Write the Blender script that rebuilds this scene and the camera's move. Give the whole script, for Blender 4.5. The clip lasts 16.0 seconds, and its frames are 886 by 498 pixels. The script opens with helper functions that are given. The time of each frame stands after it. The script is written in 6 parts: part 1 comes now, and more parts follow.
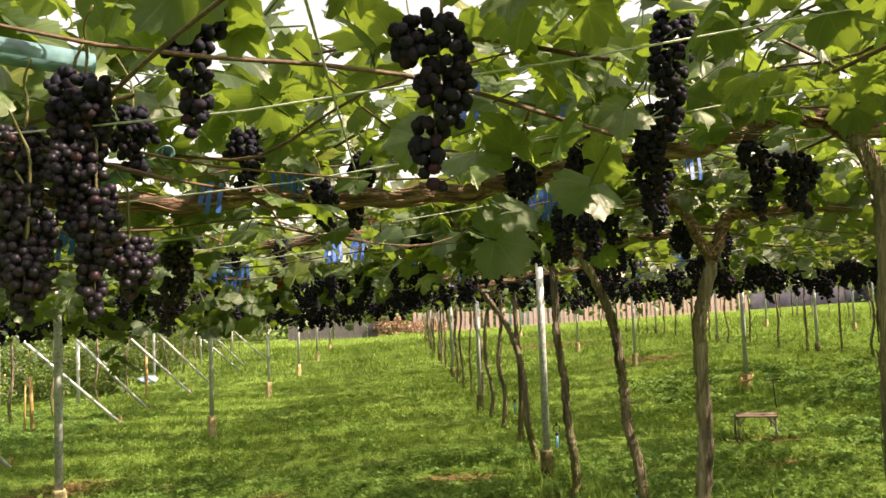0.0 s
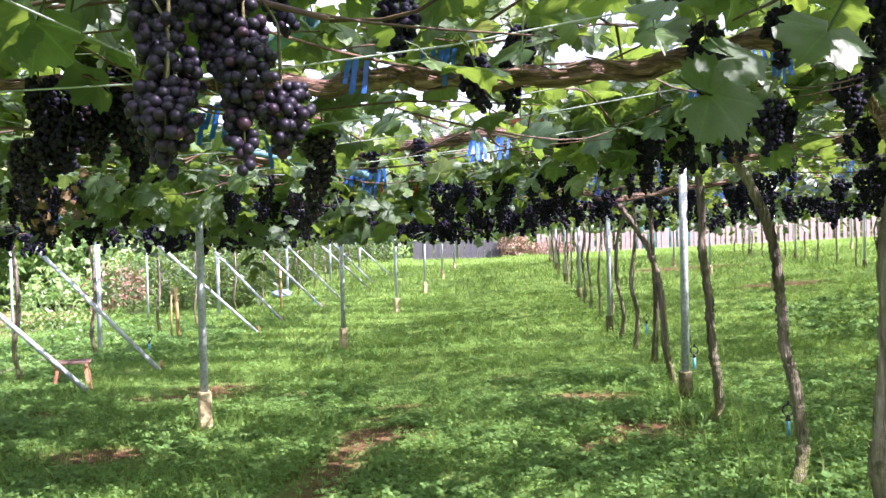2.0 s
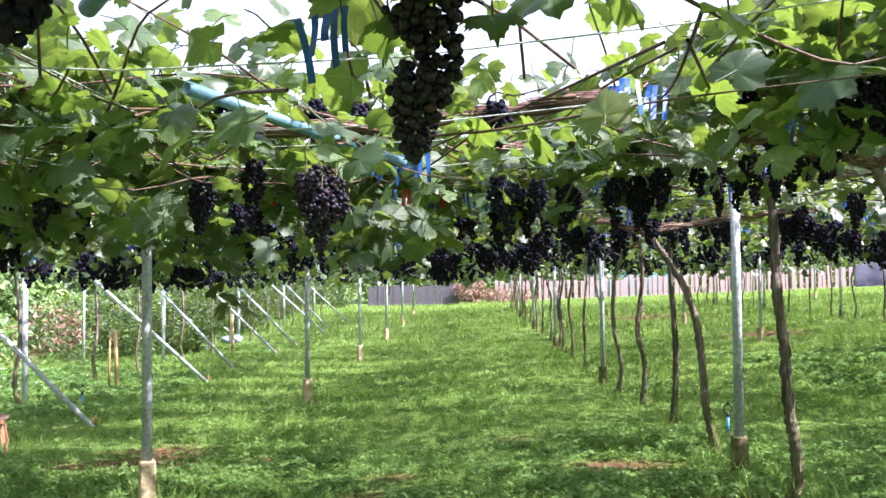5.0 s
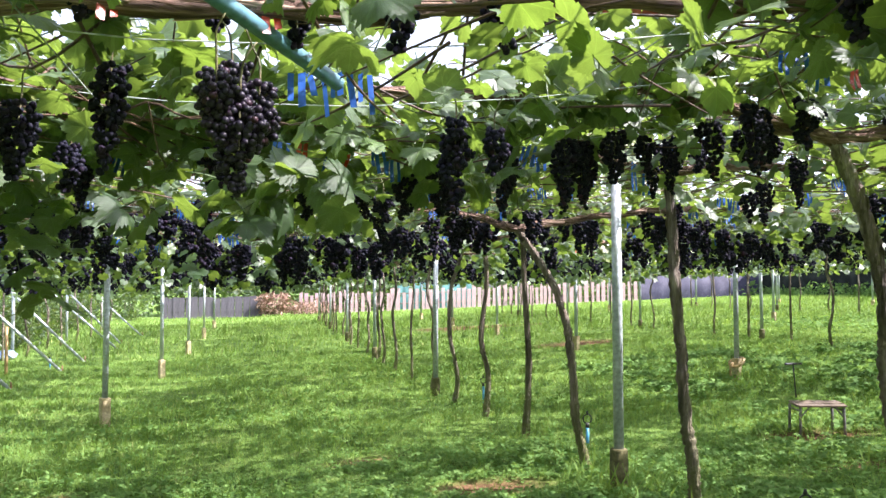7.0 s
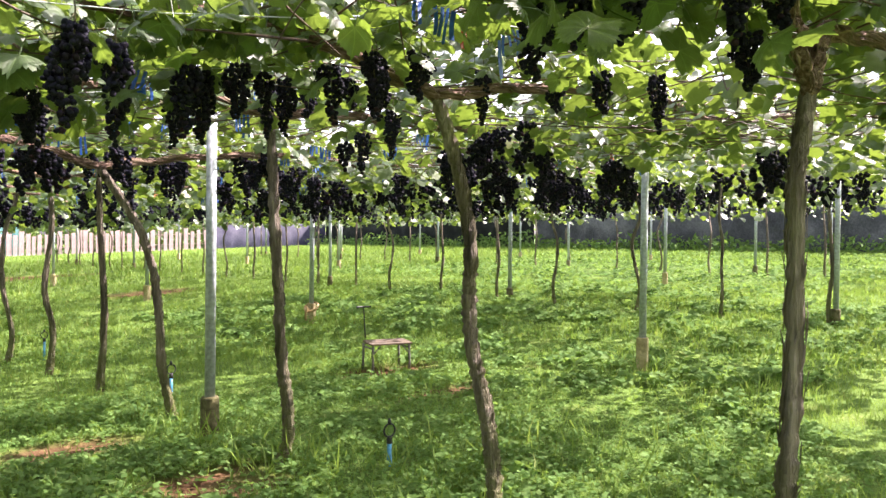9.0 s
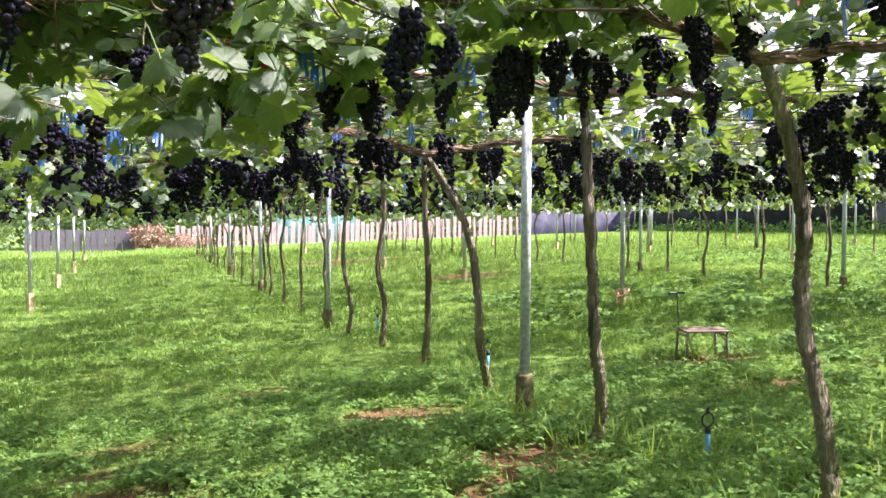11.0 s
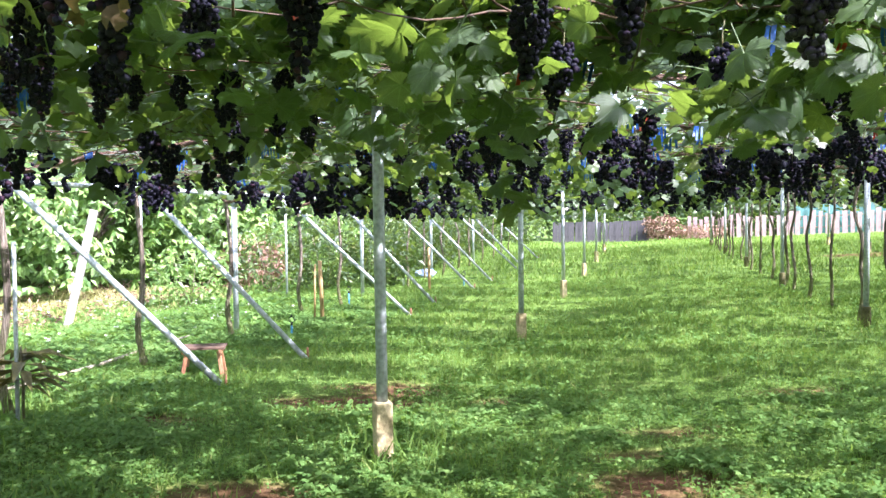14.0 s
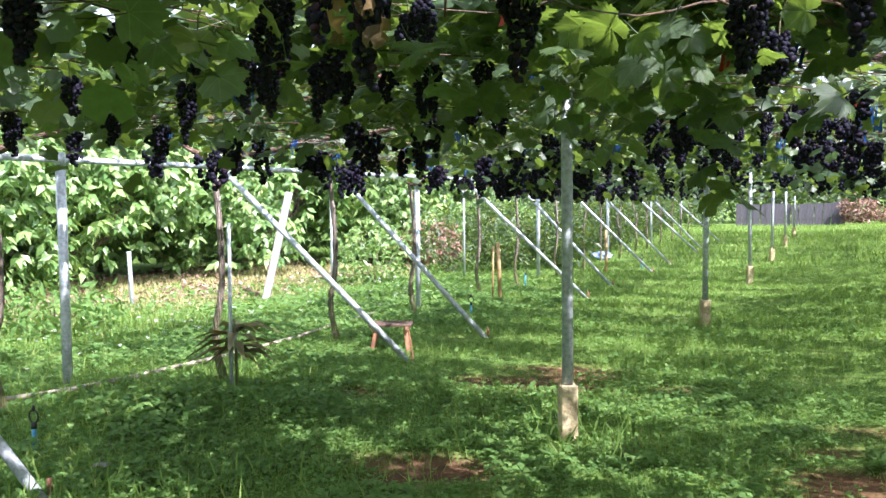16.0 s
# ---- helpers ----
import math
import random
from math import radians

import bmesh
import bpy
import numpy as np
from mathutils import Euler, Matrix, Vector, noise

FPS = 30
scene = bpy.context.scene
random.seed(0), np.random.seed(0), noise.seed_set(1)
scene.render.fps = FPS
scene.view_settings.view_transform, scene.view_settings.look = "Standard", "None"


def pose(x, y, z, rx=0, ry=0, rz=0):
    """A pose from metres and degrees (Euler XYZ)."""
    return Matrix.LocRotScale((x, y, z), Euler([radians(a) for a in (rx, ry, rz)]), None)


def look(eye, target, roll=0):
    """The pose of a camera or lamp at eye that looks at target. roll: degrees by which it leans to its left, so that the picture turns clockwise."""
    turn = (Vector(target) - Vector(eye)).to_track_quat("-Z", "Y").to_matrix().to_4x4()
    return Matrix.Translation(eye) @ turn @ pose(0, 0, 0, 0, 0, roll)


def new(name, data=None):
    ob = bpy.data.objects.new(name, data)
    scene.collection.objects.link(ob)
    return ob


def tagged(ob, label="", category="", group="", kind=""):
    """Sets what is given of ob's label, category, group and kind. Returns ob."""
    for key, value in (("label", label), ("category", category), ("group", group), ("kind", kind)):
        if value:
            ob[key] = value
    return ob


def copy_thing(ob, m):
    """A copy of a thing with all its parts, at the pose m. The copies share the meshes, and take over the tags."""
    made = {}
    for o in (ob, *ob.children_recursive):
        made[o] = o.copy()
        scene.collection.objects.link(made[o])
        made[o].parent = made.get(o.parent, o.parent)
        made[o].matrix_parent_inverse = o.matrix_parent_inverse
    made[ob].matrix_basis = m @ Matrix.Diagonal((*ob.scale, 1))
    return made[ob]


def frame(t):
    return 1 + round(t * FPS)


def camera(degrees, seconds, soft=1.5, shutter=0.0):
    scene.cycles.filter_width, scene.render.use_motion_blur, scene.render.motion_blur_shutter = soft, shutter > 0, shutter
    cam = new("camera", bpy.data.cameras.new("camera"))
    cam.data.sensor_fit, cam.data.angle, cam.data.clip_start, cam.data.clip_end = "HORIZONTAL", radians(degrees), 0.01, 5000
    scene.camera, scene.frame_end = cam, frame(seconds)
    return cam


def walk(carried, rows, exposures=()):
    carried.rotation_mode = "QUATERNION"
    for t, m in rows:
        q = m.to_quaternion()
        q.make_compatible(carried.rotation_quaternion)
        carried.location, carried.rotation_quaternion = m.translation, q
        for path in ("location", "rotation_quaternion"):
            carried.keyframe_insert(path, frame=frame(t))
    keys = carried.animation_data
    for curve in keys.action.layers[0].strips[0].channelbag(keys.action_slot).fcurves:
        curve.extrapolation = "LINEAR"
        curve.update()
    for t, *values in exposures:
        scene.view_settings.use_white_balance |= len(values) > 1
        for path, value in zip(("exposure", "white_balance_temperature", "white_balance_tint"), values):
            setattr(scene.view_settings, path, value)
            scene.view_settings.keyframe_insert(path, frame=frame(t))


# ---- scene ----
cam = camera(56.0, 16.0)
PATH = [
    (0, (0.871, -2.448, 1.395), (0.99, -0.456, 1.53), -2.1),
    (0.5, (0.86, -2.435, 1.381), (0.843, -0.436, 1.401), -2.0),
    (1, (0.841, -2.405, 1.361), (0.754, -0.407, 1.318), -2.0),
    (1.5, (0.808, -2.34, 1.347), (0.679, -0.345, 1.284), -1.8),
    (2, (0.783, -2.245, 1.33), (0.604, -0.253, 1.287), -1.4),
    (2.5, (0.749, -2.065, 1.302), (0.544, -0.076, 1.308), -1.1),
    (3, (0.701, -1.924, 1.285), (0.485, 0.065, 1.299), -0.9),
    (3.5, (0.586, -1.696, 1.274), (0.396, 0.294, 1.327), -1.0),
    (3.7, (0.552, -1.6, 1.267), (0.369, 0.391, 1.329), -1.2),
    (5.8, (0.174, -0.799, 1.168), (0.198, 1.199, 1.237), -0.3),
    (6, (0.144, -0.701, 1.146), (0.181, 1.297, 1.212), -0.5),
    (6.5, (0.086, -0.505, 1.155), (0.236, 1.488, 1.227), -1.3),
    (7, (-0.022, -0.367, 1.15), (0.401, 1.585, 1.248), -0.3),
    (7.5, (-0.162, -0.256, 1.156), (0.571, 1.605, 1.184), -0.8),
    (8, (-0.164, -0.219, 1.148), (0.79, 1.539, 1.148), 0.5),
    (8.2, (-0.147, -0.223, 1.137), (0.918, 1.47, 1.126), 0.8),
    (8.7, (-0.135, -0.220, 1.127), (1.124, 1.334, 1.110), 0.4),
    (9.25, (-0.118, -0.213, 1.118), (1.223, 1.271, 1.092), 0.4),
    (9.8, (-0.100, -0.207, 1.108), (1.175, 1.334, 1.073), 0.4),
    (10.3, (-0.082, -0.202, 1.098), (0.978, 1.494, 1.057), -0.0),
    (10.5, (-0.103, -0.202, 1.097), (0.83, 1.566, 1.05), -0.1),
    (11, (-0.139, -0.182, 1.092), (0.558, 1.692, 1.035), 0.1),
    (11.5, (-0.156, -0.176, 1.089), (0.4, 1.744, 1.028), 0.3),
    (12, (-0.18, -0.172, 1.092), (0.234, 1.783, 1.028), 0.2),
    (12.5, (-0.207, -0.184, 1.09), (0.031, 1.801, 1.025), -0.2),
    (13, (-0.23, -0.185, 1.092), (-0.195, 1.814, 1.026), -0.3),
    (13.5, (-0.261, -0.201, 1.095), (-0.464, 1.787, 1.029), -0.5),
    (14, (-0.298, -0.214, 1.099), (-0.767, 1.729, 1.027), -0.8),
    (14.5, (-0.315, -0.285, 1.115), (-1.033, 1.58, 1.037), -0.8),
    (15, (-0.346, -0.325, 1.124), (-1.265, 1.449, 1.032), -0.8),
    (15.5, (-0.363, -0.337, 1.126), (-1.337, 1.407, 1.019), -0.8),
    (16, (-0.352, -0.318, 1.127), (-1.207, 1.486, 1.013), -0.6),
]
EXPOSURES = [(0, 1.45, 8700, 17), (0.5, 1.84, 7100, 21), (1.0, 2.14, 6200, 30), (2.0, 2.1, 5800, 32), (3.5, 1.91, 5750, 30), (6.0, 1.92, 5850, 24), (7.0, 1.96, 5950, 22), (8.2, 2.04, 6350, 27), (10.3, 2.16, 6500, 29), (11.0, 2.11, 6150, 26), (13.0, 2.16, 5950, 26), (14.0, 2.16, 5700, 23), (16, 1.74, 5700, 22)]
walk(cam, [(t, look(eye, target, roll)) for t, eye, target, roll in PATH], EXPOSURES)

# ---- daylight ----
SUN_EL, SUN_AZ = radians(50), radians(108)      # azimuth clockwise from +y
sun_dir = Vector((math.sin(SUN_AZ) * math.cos(SUN_EL), math.cos(SUN_AZ) * math.cos(SUN_EL), math.sin(SUN_EL)))
world = bpy.data.worlds.new("sky")
scene.world = world
world.use_nodes = True
wn = world.node_tree.nodes
sky = wn.new("ShaderNodeTexSky")
sky.sky_type, sky.sun_disc, sky.sun_elevation, sky.sun_rotation = "NISHITA", False, SUN_EL, SUN_AZ
sky.air_density, sky.dust_density = 1.0, 3.0
haze = wn.new("ShaderNodeHueSaturation")
haze.inputs["Saturation"].default_value, haze.inputs["Value"].default_value = 0.42, 1.3
world.node_tree.links.new(sky.outputs[0], haze.inputs["Color"])
world.node_tree.links.new(haze.outputs[0], wn["Background"].inputs[0])
wn["Background"].inputs[1].default_value = 0.104
sun = new("sun", bpy.data.lights.new("sun", "SUN"))
sun.data.energy, sun.data.angle, sun.data.color = 4.3, radians(0.9), (1.0, 0.93, 0.82)
sun.matrix_world = look(sun_dir * 60, (0, 0, 0))


# ---- materials ----
def mat(name, rough=0.6, metal=0.0):
    m = bpy.data.materials.new(name)
    m.use_nodes = True
    n, l = m.node_tree.nodes, m.node_tree.links
    b = n["Principled BSDF"]
    b.inputs["Roughness"].default_value, b.inputs["Metallic"].default_value = rough, metal
    return m, n, l, b


def noise_fac(n, l, scale, detail=4.0, stretch=None, rough=0.55):
    co = n.new("ShaderNodeTexCoord")
    t = n.new("ShaderNodeTexNoise")
    t.inputs["Scale"].default_value, t.inputs["Detail"].default_value, t.inputs["Roughness"].default_value = scale, detail, rough
    src = co.outputs["Object"]
    if stretch:
        mp = n.new("ShaderNodeMapping")
        mp.inputs["Scale"].default_value = stretch
        l.new(src, mp.inputs[0])
        src = mp.outputs[0]
    l.new(src, t.inputs["Vector"])
    return t.outputs["Fac"]


def ramp(n, l, fac, stops):
    r = n.new("ShaderNodeValToRGB")
    while len(r.color_ramp.elements) < len(stops):
        r.color_ramp.elements.new(0.5)
    for e, (p, c) in zip(r.color_ramp.elements, stops):
        e.position, e.color = p, (*c, 1)
    l.new(fac, r.inputs[0])
    return r.outputs[0]


def blend(n, l, fac, a, b, mode="MIX"):
    x = n.new("ShaderNodeMix")
    x.data_type, x.blend_type = "RGBA", mode
    for sock, v in ((x.inputs[0], fac), (x.inputs[6], a), (x.inputs[7], b)):
        if isinstance(v, (int, float)):
            sock.default_value = v
        elif isinstance(v, tuple):
            sock.default_value = (*v, 1)
        else:
            l.new(v, sock)
    return x.outputs[2]


def bump(n, l, b, fac, strength, dist=0.01):
    k = n.new("ShaderNodeBump")
    k.inputs["Strength"].default_value, k.inputs["Distance"].default_value = strength, dist
    l.new(fac, k.inputs["Height"])
    l.new(k.outputs[0], b.inputs["Normal"])


def two_scale(name, dark, mid, light, coarse, fine, rough=0.7, metal=0.0, stretch=None, relief=0.4, dist=0.01, island=0.0):
    """Base colour from a coarse and a fine noise, with fine relief; island: how far single pieces differ."""
    m, n, l, b = mat(name, rough, metal)
    a = ramp(n, l, noise_fac(n, l, coarse, 3.0, stretch), [(0.3, dark), (0.5, mid), (0.72, light)])
    f = noise_fac(n, l, fine, 5.0, stretch)
    c = blend(n, l, 0.75, a, ramp(n, l, f, [(0.28, (0.45, 0.45, 0.45)), (0.7, (1.25, 1.25, 1.25))]), "MULTIPLY")
    if island:
        g_ = n.new("ShaderNodeNewGeometry")
        c = blend(n, l, island, c, ramp(n, l, g_.outputs["Random Per Island"], [(0.0, (0.5, 0.5, 0.5)), (1.0, (1.4, 1.4, 1.4))]), "MULTIPLY")
    l.new(c, b.inputs["Base Color"])
    bump(n, l, b, f, relief, dist)
    return m


def vein_fac(n, l):
    """1 on the five main veins of a leaf, from its own coordinates."""
    at = n.new("ShaderNodeAttribute")
    at.attribute_name = "leaf_co"
    sep = n.new("ShaderNodeSeparateXYZ")
    l.new(at.outputs["Vector"], sep.inputs[0])

    def op(kind, a, b=None):
        k = n.new("ShaderNodeMath")
        k.operation = kind
        for sock, v in zip(k.inputs, (a, b)):
            if v is None:
                continue
            if isinstance(v, (int, float)):
                sock.default_value = v
            else:
                l.new(v, sock)
        return k.outputs[0]

    x, y = op("ABSOLUTE", sep.outputs[0]), sep.outputs[1]
    turn, r = op("ARCTAN2", x, y), op("SQRT", op("ADD", op("MULTIPLY", x, x), op("MULTIPLY", y, y)))
    near = op("MINIMUM", op("MINIMUM", op("ABSOLUTE", turn), op("ABSOLUTE", op("SUBTRACT", turn, 0.80))), op("ABSOLUTE", op("SUBTRACT", turn, 1.70)))
    off = op("MULTIPLY", near, r)
    side = op("ABSOLUTE", op("SINE", op("ADD", op("MULTIPLY", r, 26.0), op("MULTIPLY", near, -16.0))))
    fine = op("MULTIPLY", op("LESS_THAN", side, 0.16), 0.35)
    return op("MAXIMUM", op("LESS_THAN", off, op("SUBTRACT", 0.017, op("MULTIPLY", r, 0.016))), fine)


def leaf_mat(name, stops, through_col, share, rough=0.42, single=False, sheen=0.5, veins=False):
    """A leaf: glossy on its skin and letting light through."""
    m, n, l, b = mat(name, rough)
    if single:
        rnd = n.new("ShaderNodeObjectInfo").outputs["Random"]
    else:
        rnd = n.new("ShaderNodeNewGeometry").outputs["Random Per Island"]
    c = ramp(n, l, rnd, stops)
    c = blend(n, l, 0.7, c, ramp(n, l, noise_fac(n, l, 38, 4), [(0.3, (0.55, 0.57, 0.55)), (0.7, (1.3, 1.3, 1.22))]), "MULTIPLY")
    if veins:
        c = blend(n, l, 0.7, c, blend(n, l, vein_fac(n, l), (0.86, 0.87, 0.86), (1.65, 1.6, 1.45)), "MULTIPLY")
        c = blend(n, l, 0.6, c, ramp(n, l, noise_fac(n, l, 7, 3), [(0.32, (0.62, 0.66, 0.62)), (0.7, (1.3, 1.25, 1.2))]), "MULTIPLY")
    l.new(c, b.inputs["Base Color"])
    b.inputs["Specular IOR Level"].default_value = sheen
    bump(n, l, b, noise_fac(n, l, 90, 3), 0.35, 0.004)
    t = n.new("ShaderNodeBsdfTranslucent")
    tint = blend(n, l, 1.0, blend(n, l, 1.0, c, (5.0, 4.0, 8.0), "MULTIPLY"), through_col, "MULTIPLY") if veins else blend(n, l, 1.0, c, through_col, "MULTIPLY")
    l.new(blend(n, l, 0.62, tint, through_col), t.inputs[0])
    x = n.new("ShaderNodeMixShader")
    x.inputs[0].default_value = share
    l.new(b.outputs[0], x.inputs[1])
    l.new(t.outputs[0], x.inputs[2])
    l.new(x.outputs[0], n["Material Output"].inputs[0])
    return m


VINE_STOPS = [(0.0, (0.030, 0.060, 0.025)), (0.35, (0.052, 0.092, 0.042)), (0.62, (0.095, 0.135, 0.078)), (0.88, (0.088, 0.155, 0.044)), (1.0, (0.15, 0.17, 0.04))]
M_LEAF = leaf_mat("vine_leaf", VINE_STOPS, (0.35, 0.50, 0.065), 0.33)
M_LEAFV = leaf_mat("vine_leaf_veined", VINE_STOPS, (0.35, 0.50, 0.065), 0.33, veins=True)
M_LEAF1 = leaf_mat("vine_leaf_near", VINE_STOPS, (0.35, 0.50, 0.065), 0.33, single=True, veins=True)
M_TREE = leaf_mat("tree_leaf", [(0.0, (0.08, 0.17, 0.05)), (0.5, (0.21, 0.34, 0.11)), (0.85, (0.31, 0.46, 0.17)), (1.0, (0.44, 0.51, 0.20))], (0.43, 0.62, 0.12), 0.33, 0.36, sheen=0.7)
M_GRASS = leaf_mat("grass_blade", [(0.0, (0.14, 0.245, 0.062)), (0.5, (0.205, 0.325, 0.085)), (0.88, (0.27, 0.385, 0.105)), (1.0, (0.36, 0.35, 0.15))], (0.41, 0.57, 0.10), 0.42, 0.75, sheen=0.15)
M_WEED = leaf_mat("weed_leaf", [(0.0, (0.105, 0.21, 0.06)), (0.6, (0.145, 0.26, 0.076)), (1.0, (0.195, 0.31, 0.097))], (0.37, 0.56, 0.105), 0.38, 0.75, sheen=0.15)
M_DRY = leaf_mat("dry_leaf", [(0.0, (0.15, 0.08, 0.055)), (0.6, (0.30, 0.18, 0.135)), (1.0, (0.47, 0.34, 0.28))], (0.45, 0.3, 0.2), 0.2, 0.8)
M_WITHER = leaf_mat("withered_leaf", [(0.0, (0.07, 0.045, 0.02)), (0.6, (0.14, 0.085, 0.035)), (1.0, (0.22, 0.15, 0.07))], (0.25, 0.15, 0.05), 0.2, 0.7)
M_FLOWER = leaf_mat("white_petal", [(0.0, (0.65, 0.65, 0.6)), (1.0, (0.82, 0.82, 0.78))], (0.8, 0.8, 0.75), 0.3, 0.7)
M_SAPLING = leaf_mat("sapling_leaf", [(0.0, (0.12, 0.11, 0.045)), (1.0, (0.22, 0.19, 0.07))], (0.3, 0.25, 0.05), 0.25, 0.4)
M_BARK = two_scale("vine_bark", (0.065, 0.050, 0.042), (0.24, 0.19, 0.155), (0.50, 0.42, 0.37), 18, 80, 0.92, 0, (1, 1, 0.10), 1.0, 0.05)


def algae(m, top):
    """Olive-green algae in blotches on the lower part of a trunk."""
    n, l = m.node_tree.nodes, m.node_tree.links
    b = n["Principled BSDF"]
    bark = b.inputs["Base Color"].links[0].from_socket
    sep = n.new("ShaderNodeSeparateXYZ")
    l.new(n.new("ShaderNodeTexCoord").outputs["Object"], sep.inputs[0])
    height = n.new("ShaderNodeMapRange")
    height.inputs[1].default_value, height.inputs[2].default_value = top, 0.1
    l.new(sep.outputs[2], height.inputs[0])
    mask = blend(n, l, 1.0, ramp(n, l, noise_fac(n, l, 22, 5), [(0.30, (0.15, 0.15, 0.15)), (0.48, (1.0, 1.0, 1.0))]), height.outputs[0], "MULTIPLY")
    l.new(blend(n, l, mask, bark, (0.165, 0.170, 0.062)), b.inputs["Base Color"])


algae(M_BARK, 0.75)
M_ARM = two_scale("vine_arm_bark", (0.040, 0.020, 0.014), (0.22, 0.122, 0.090), (0.52, 0.36, 0.29), 75, 190, 0.92, 0, (0.08, 1, 1), 1.0, 0.03)
M_SHAG = two_scale("peeling_bark", (0.09, 0.05, 0.035), (0.22, 0.14, 0.10), (0.42, 0.30, 0.22), 22, 90, 0.92, 0, (0.08, 1, 1), 0.6, 0.01, 0.6)
M_CANE = two_scale("cane", (0.04, 0.022, 0.014), (0.085, 0.045, 0.026), (0.14, 0.085, 0.045), 14, 90, 0.6)
M_STALK = two_scale("green_stalk", (0.06, 0.065, 0.022), (0.10, 0.10, 0.035), (0.13, 0.10, 0.045), 20, 90, 0.6)
M_STEEL = two_scale("galvanised_pipe", (0.37, 0.41, 0.45), (0.48, 0.52, 0.57), (0.59, 0.63, 0.68), 5, 40, 0.5, 0.15, None, 0.12, 0.003)
M_HOSE = two_scale("dull_plastic", (0.25, 0.21, 0.15), (0.36, 0.31, 0.23), (0.46, 0.41, 0.32), 6, 40, 0.7)
M_STRAW = leaf_mat("dry_grass", [(0.0, (0.36, 0.33, 0.14)), (0.6, (0.50, 0.45, 0.23)), (1.0, (0.62, 0.56, 0.34))], (0.5, 0.48, 0.2), 0.35, 0.8, sheen=0.1)
M_CONC = two_scale("concrete", (0.34, 0.265, 0.14), (0.53, 0.435, 0.26), (0.65, 0.56, 0.38), 7, 45, 0.9, 0, None, 0.6, 0.01)
M_MOSS = two_scale("mossy_concrete", (0.09, 0.085, 0.035), (0.15, 0.135, 0.06), (0.25, 0.21, 0.13), 8, 45, 0.95, 0, None, 0.7, 0.012)
M_PVC = two_scale("blue_pvc", (0.075, 0.17, 0.21), (0.11, 0.24, 0.29), (0.17, 0.32, 0.37), 6, 50, 0.45, 0, None, 0.1, 0.003)
M_PVCB = two_scale("bright_blue_pvc", (0.06, 0.25, 0.45), (0.09, 0.36, 0.60), (0.14, 0.44, 0.68), 8, 50, 0.4, 0, None, 0.1, 0.003)
M_BLACK = two_scale("black_plastic", (0.012, 0.012, 0.013), (0.02, 0.02, 0.02), (0.035, 0.035, 0.035), 20, 80, 0.5)
M_WIRE = two_scale("wire", (0.28, 0.34, 0.30), (0.40, 0.45, 0.40), (0.52, 0.56, 0.50), 20, 90, 0.55, 0.3)
M_BLUE = leaf_mat("blue_tape", [(0.0, (0.015, 0.07, 0.33)), (0.6, (0.025, 0.12, 0.50)), (1.0, (0.04, 0.20, 0.66))], (0.02, 0.13, 0.62), 0.22, 0.4)
M_RED = leaf_mat("red_tape", [(0.0, (0.45, 0.04, 0.02)), (1.0, (0.65, 0.10, 0.05))], (0.8, 0.12, 0.05), 0.35, 0.35)
M_REDP = two_scale("red_paint", (0.28, 0.05, 0.035), (0.42, 0.08, 0.055), (0.52, 0.14, 0.10), 8, 50, 0.6)
M_WOOD = two_scale("weathered_wood", (0.12, 0.09, 0.07), (0.24, 0.18, 0.13), (0.36, 0.28, 0.2), 6, 50, 0.85, 0, (0.2, 1, 1), 0.6)
M_WOODB = two_scale("worn_brown_board", (0.09, 0.055, 0.04), (0.16, 0.10, 0.075), (0.25, 0.17, 0.13), 6, 50, 0.9, 0, (0.2, 1, 1), 0.7)
M_WOODR = two_scale("reddish_wood", (0.22, 0.09, 0.05), (0.36, 0.17, 0.09), (0.48, 0.27, 0.16), 6, 50, 0.8, 0, (1, 1, 0.3), 0.5)
M_BAMBOO = two_scale("bamboo", (0.30, 0.19, 0.08), (0.44, 0.29, 0.13), (0.55, 0.40, 0.2), 6, 50, 0.6, 0, (1, 1, 0.2), 0.3)
M_GREYWOOD = two_scale("grey_plank", (0.085, 0.076, 0.095), (0.13, 0.118, 0.14), (0.185, 0.168, 0.188), 2, 30, 0.9, 0, (1, 1, 0.15), 0.5, 0.01, 0.35)
M_PALE = two_scale("pale_slat", (0.34, 0.22, 0.23), (0.48, 0.34, 0.35), (0.62, 0.48, 0.48), 2, 30, 0.85, 0, (1, 1, 0.2), 0.4, 0.01, 0.5)
M_POSTW = two_scale("pale_post", (0.34, 0.28, 0.31), (0.44, 0.38, 0.41), (0.54, 0.48, 0.51), 3, 30, 0.9, 0, None, 0.4)
M_TARP = two_scale("blue_tarp", (0.035, 0.035, 0.060), (0.055, 0.055, 0.085), (0.09, 0.088, 0.12), 2, 20, 0.6, 0, None, 0.3)
M_NET = two_scale("dark_net", (0.012, 0.014, 0.012), (0.02, 0.023, 0.02), (0.04, 0.045, 0.04), 1.5, 30, 0.9)
M_TEAL = two_scale("teal_net", (0.03, 0.09, 0.085), (0.045, 0.14, 0.13), (0.07, 0.19, 0.17), 2, 30, 0.8)
M_WALL = two_scale("grey_wall", (0.05, 0.053, 0.056), (0.10, 0.105, 0.11), (0.19, 0.195, 0.20), 0.8, 15, 0.9, 0, None, 0.3)
M_IRON = two_scale("dull_iron", (0.09, 0.085, 0.08), (0.15, 0.145, 0.14), (0.23, 0.215, 0.20), 12, 60, 0.7)
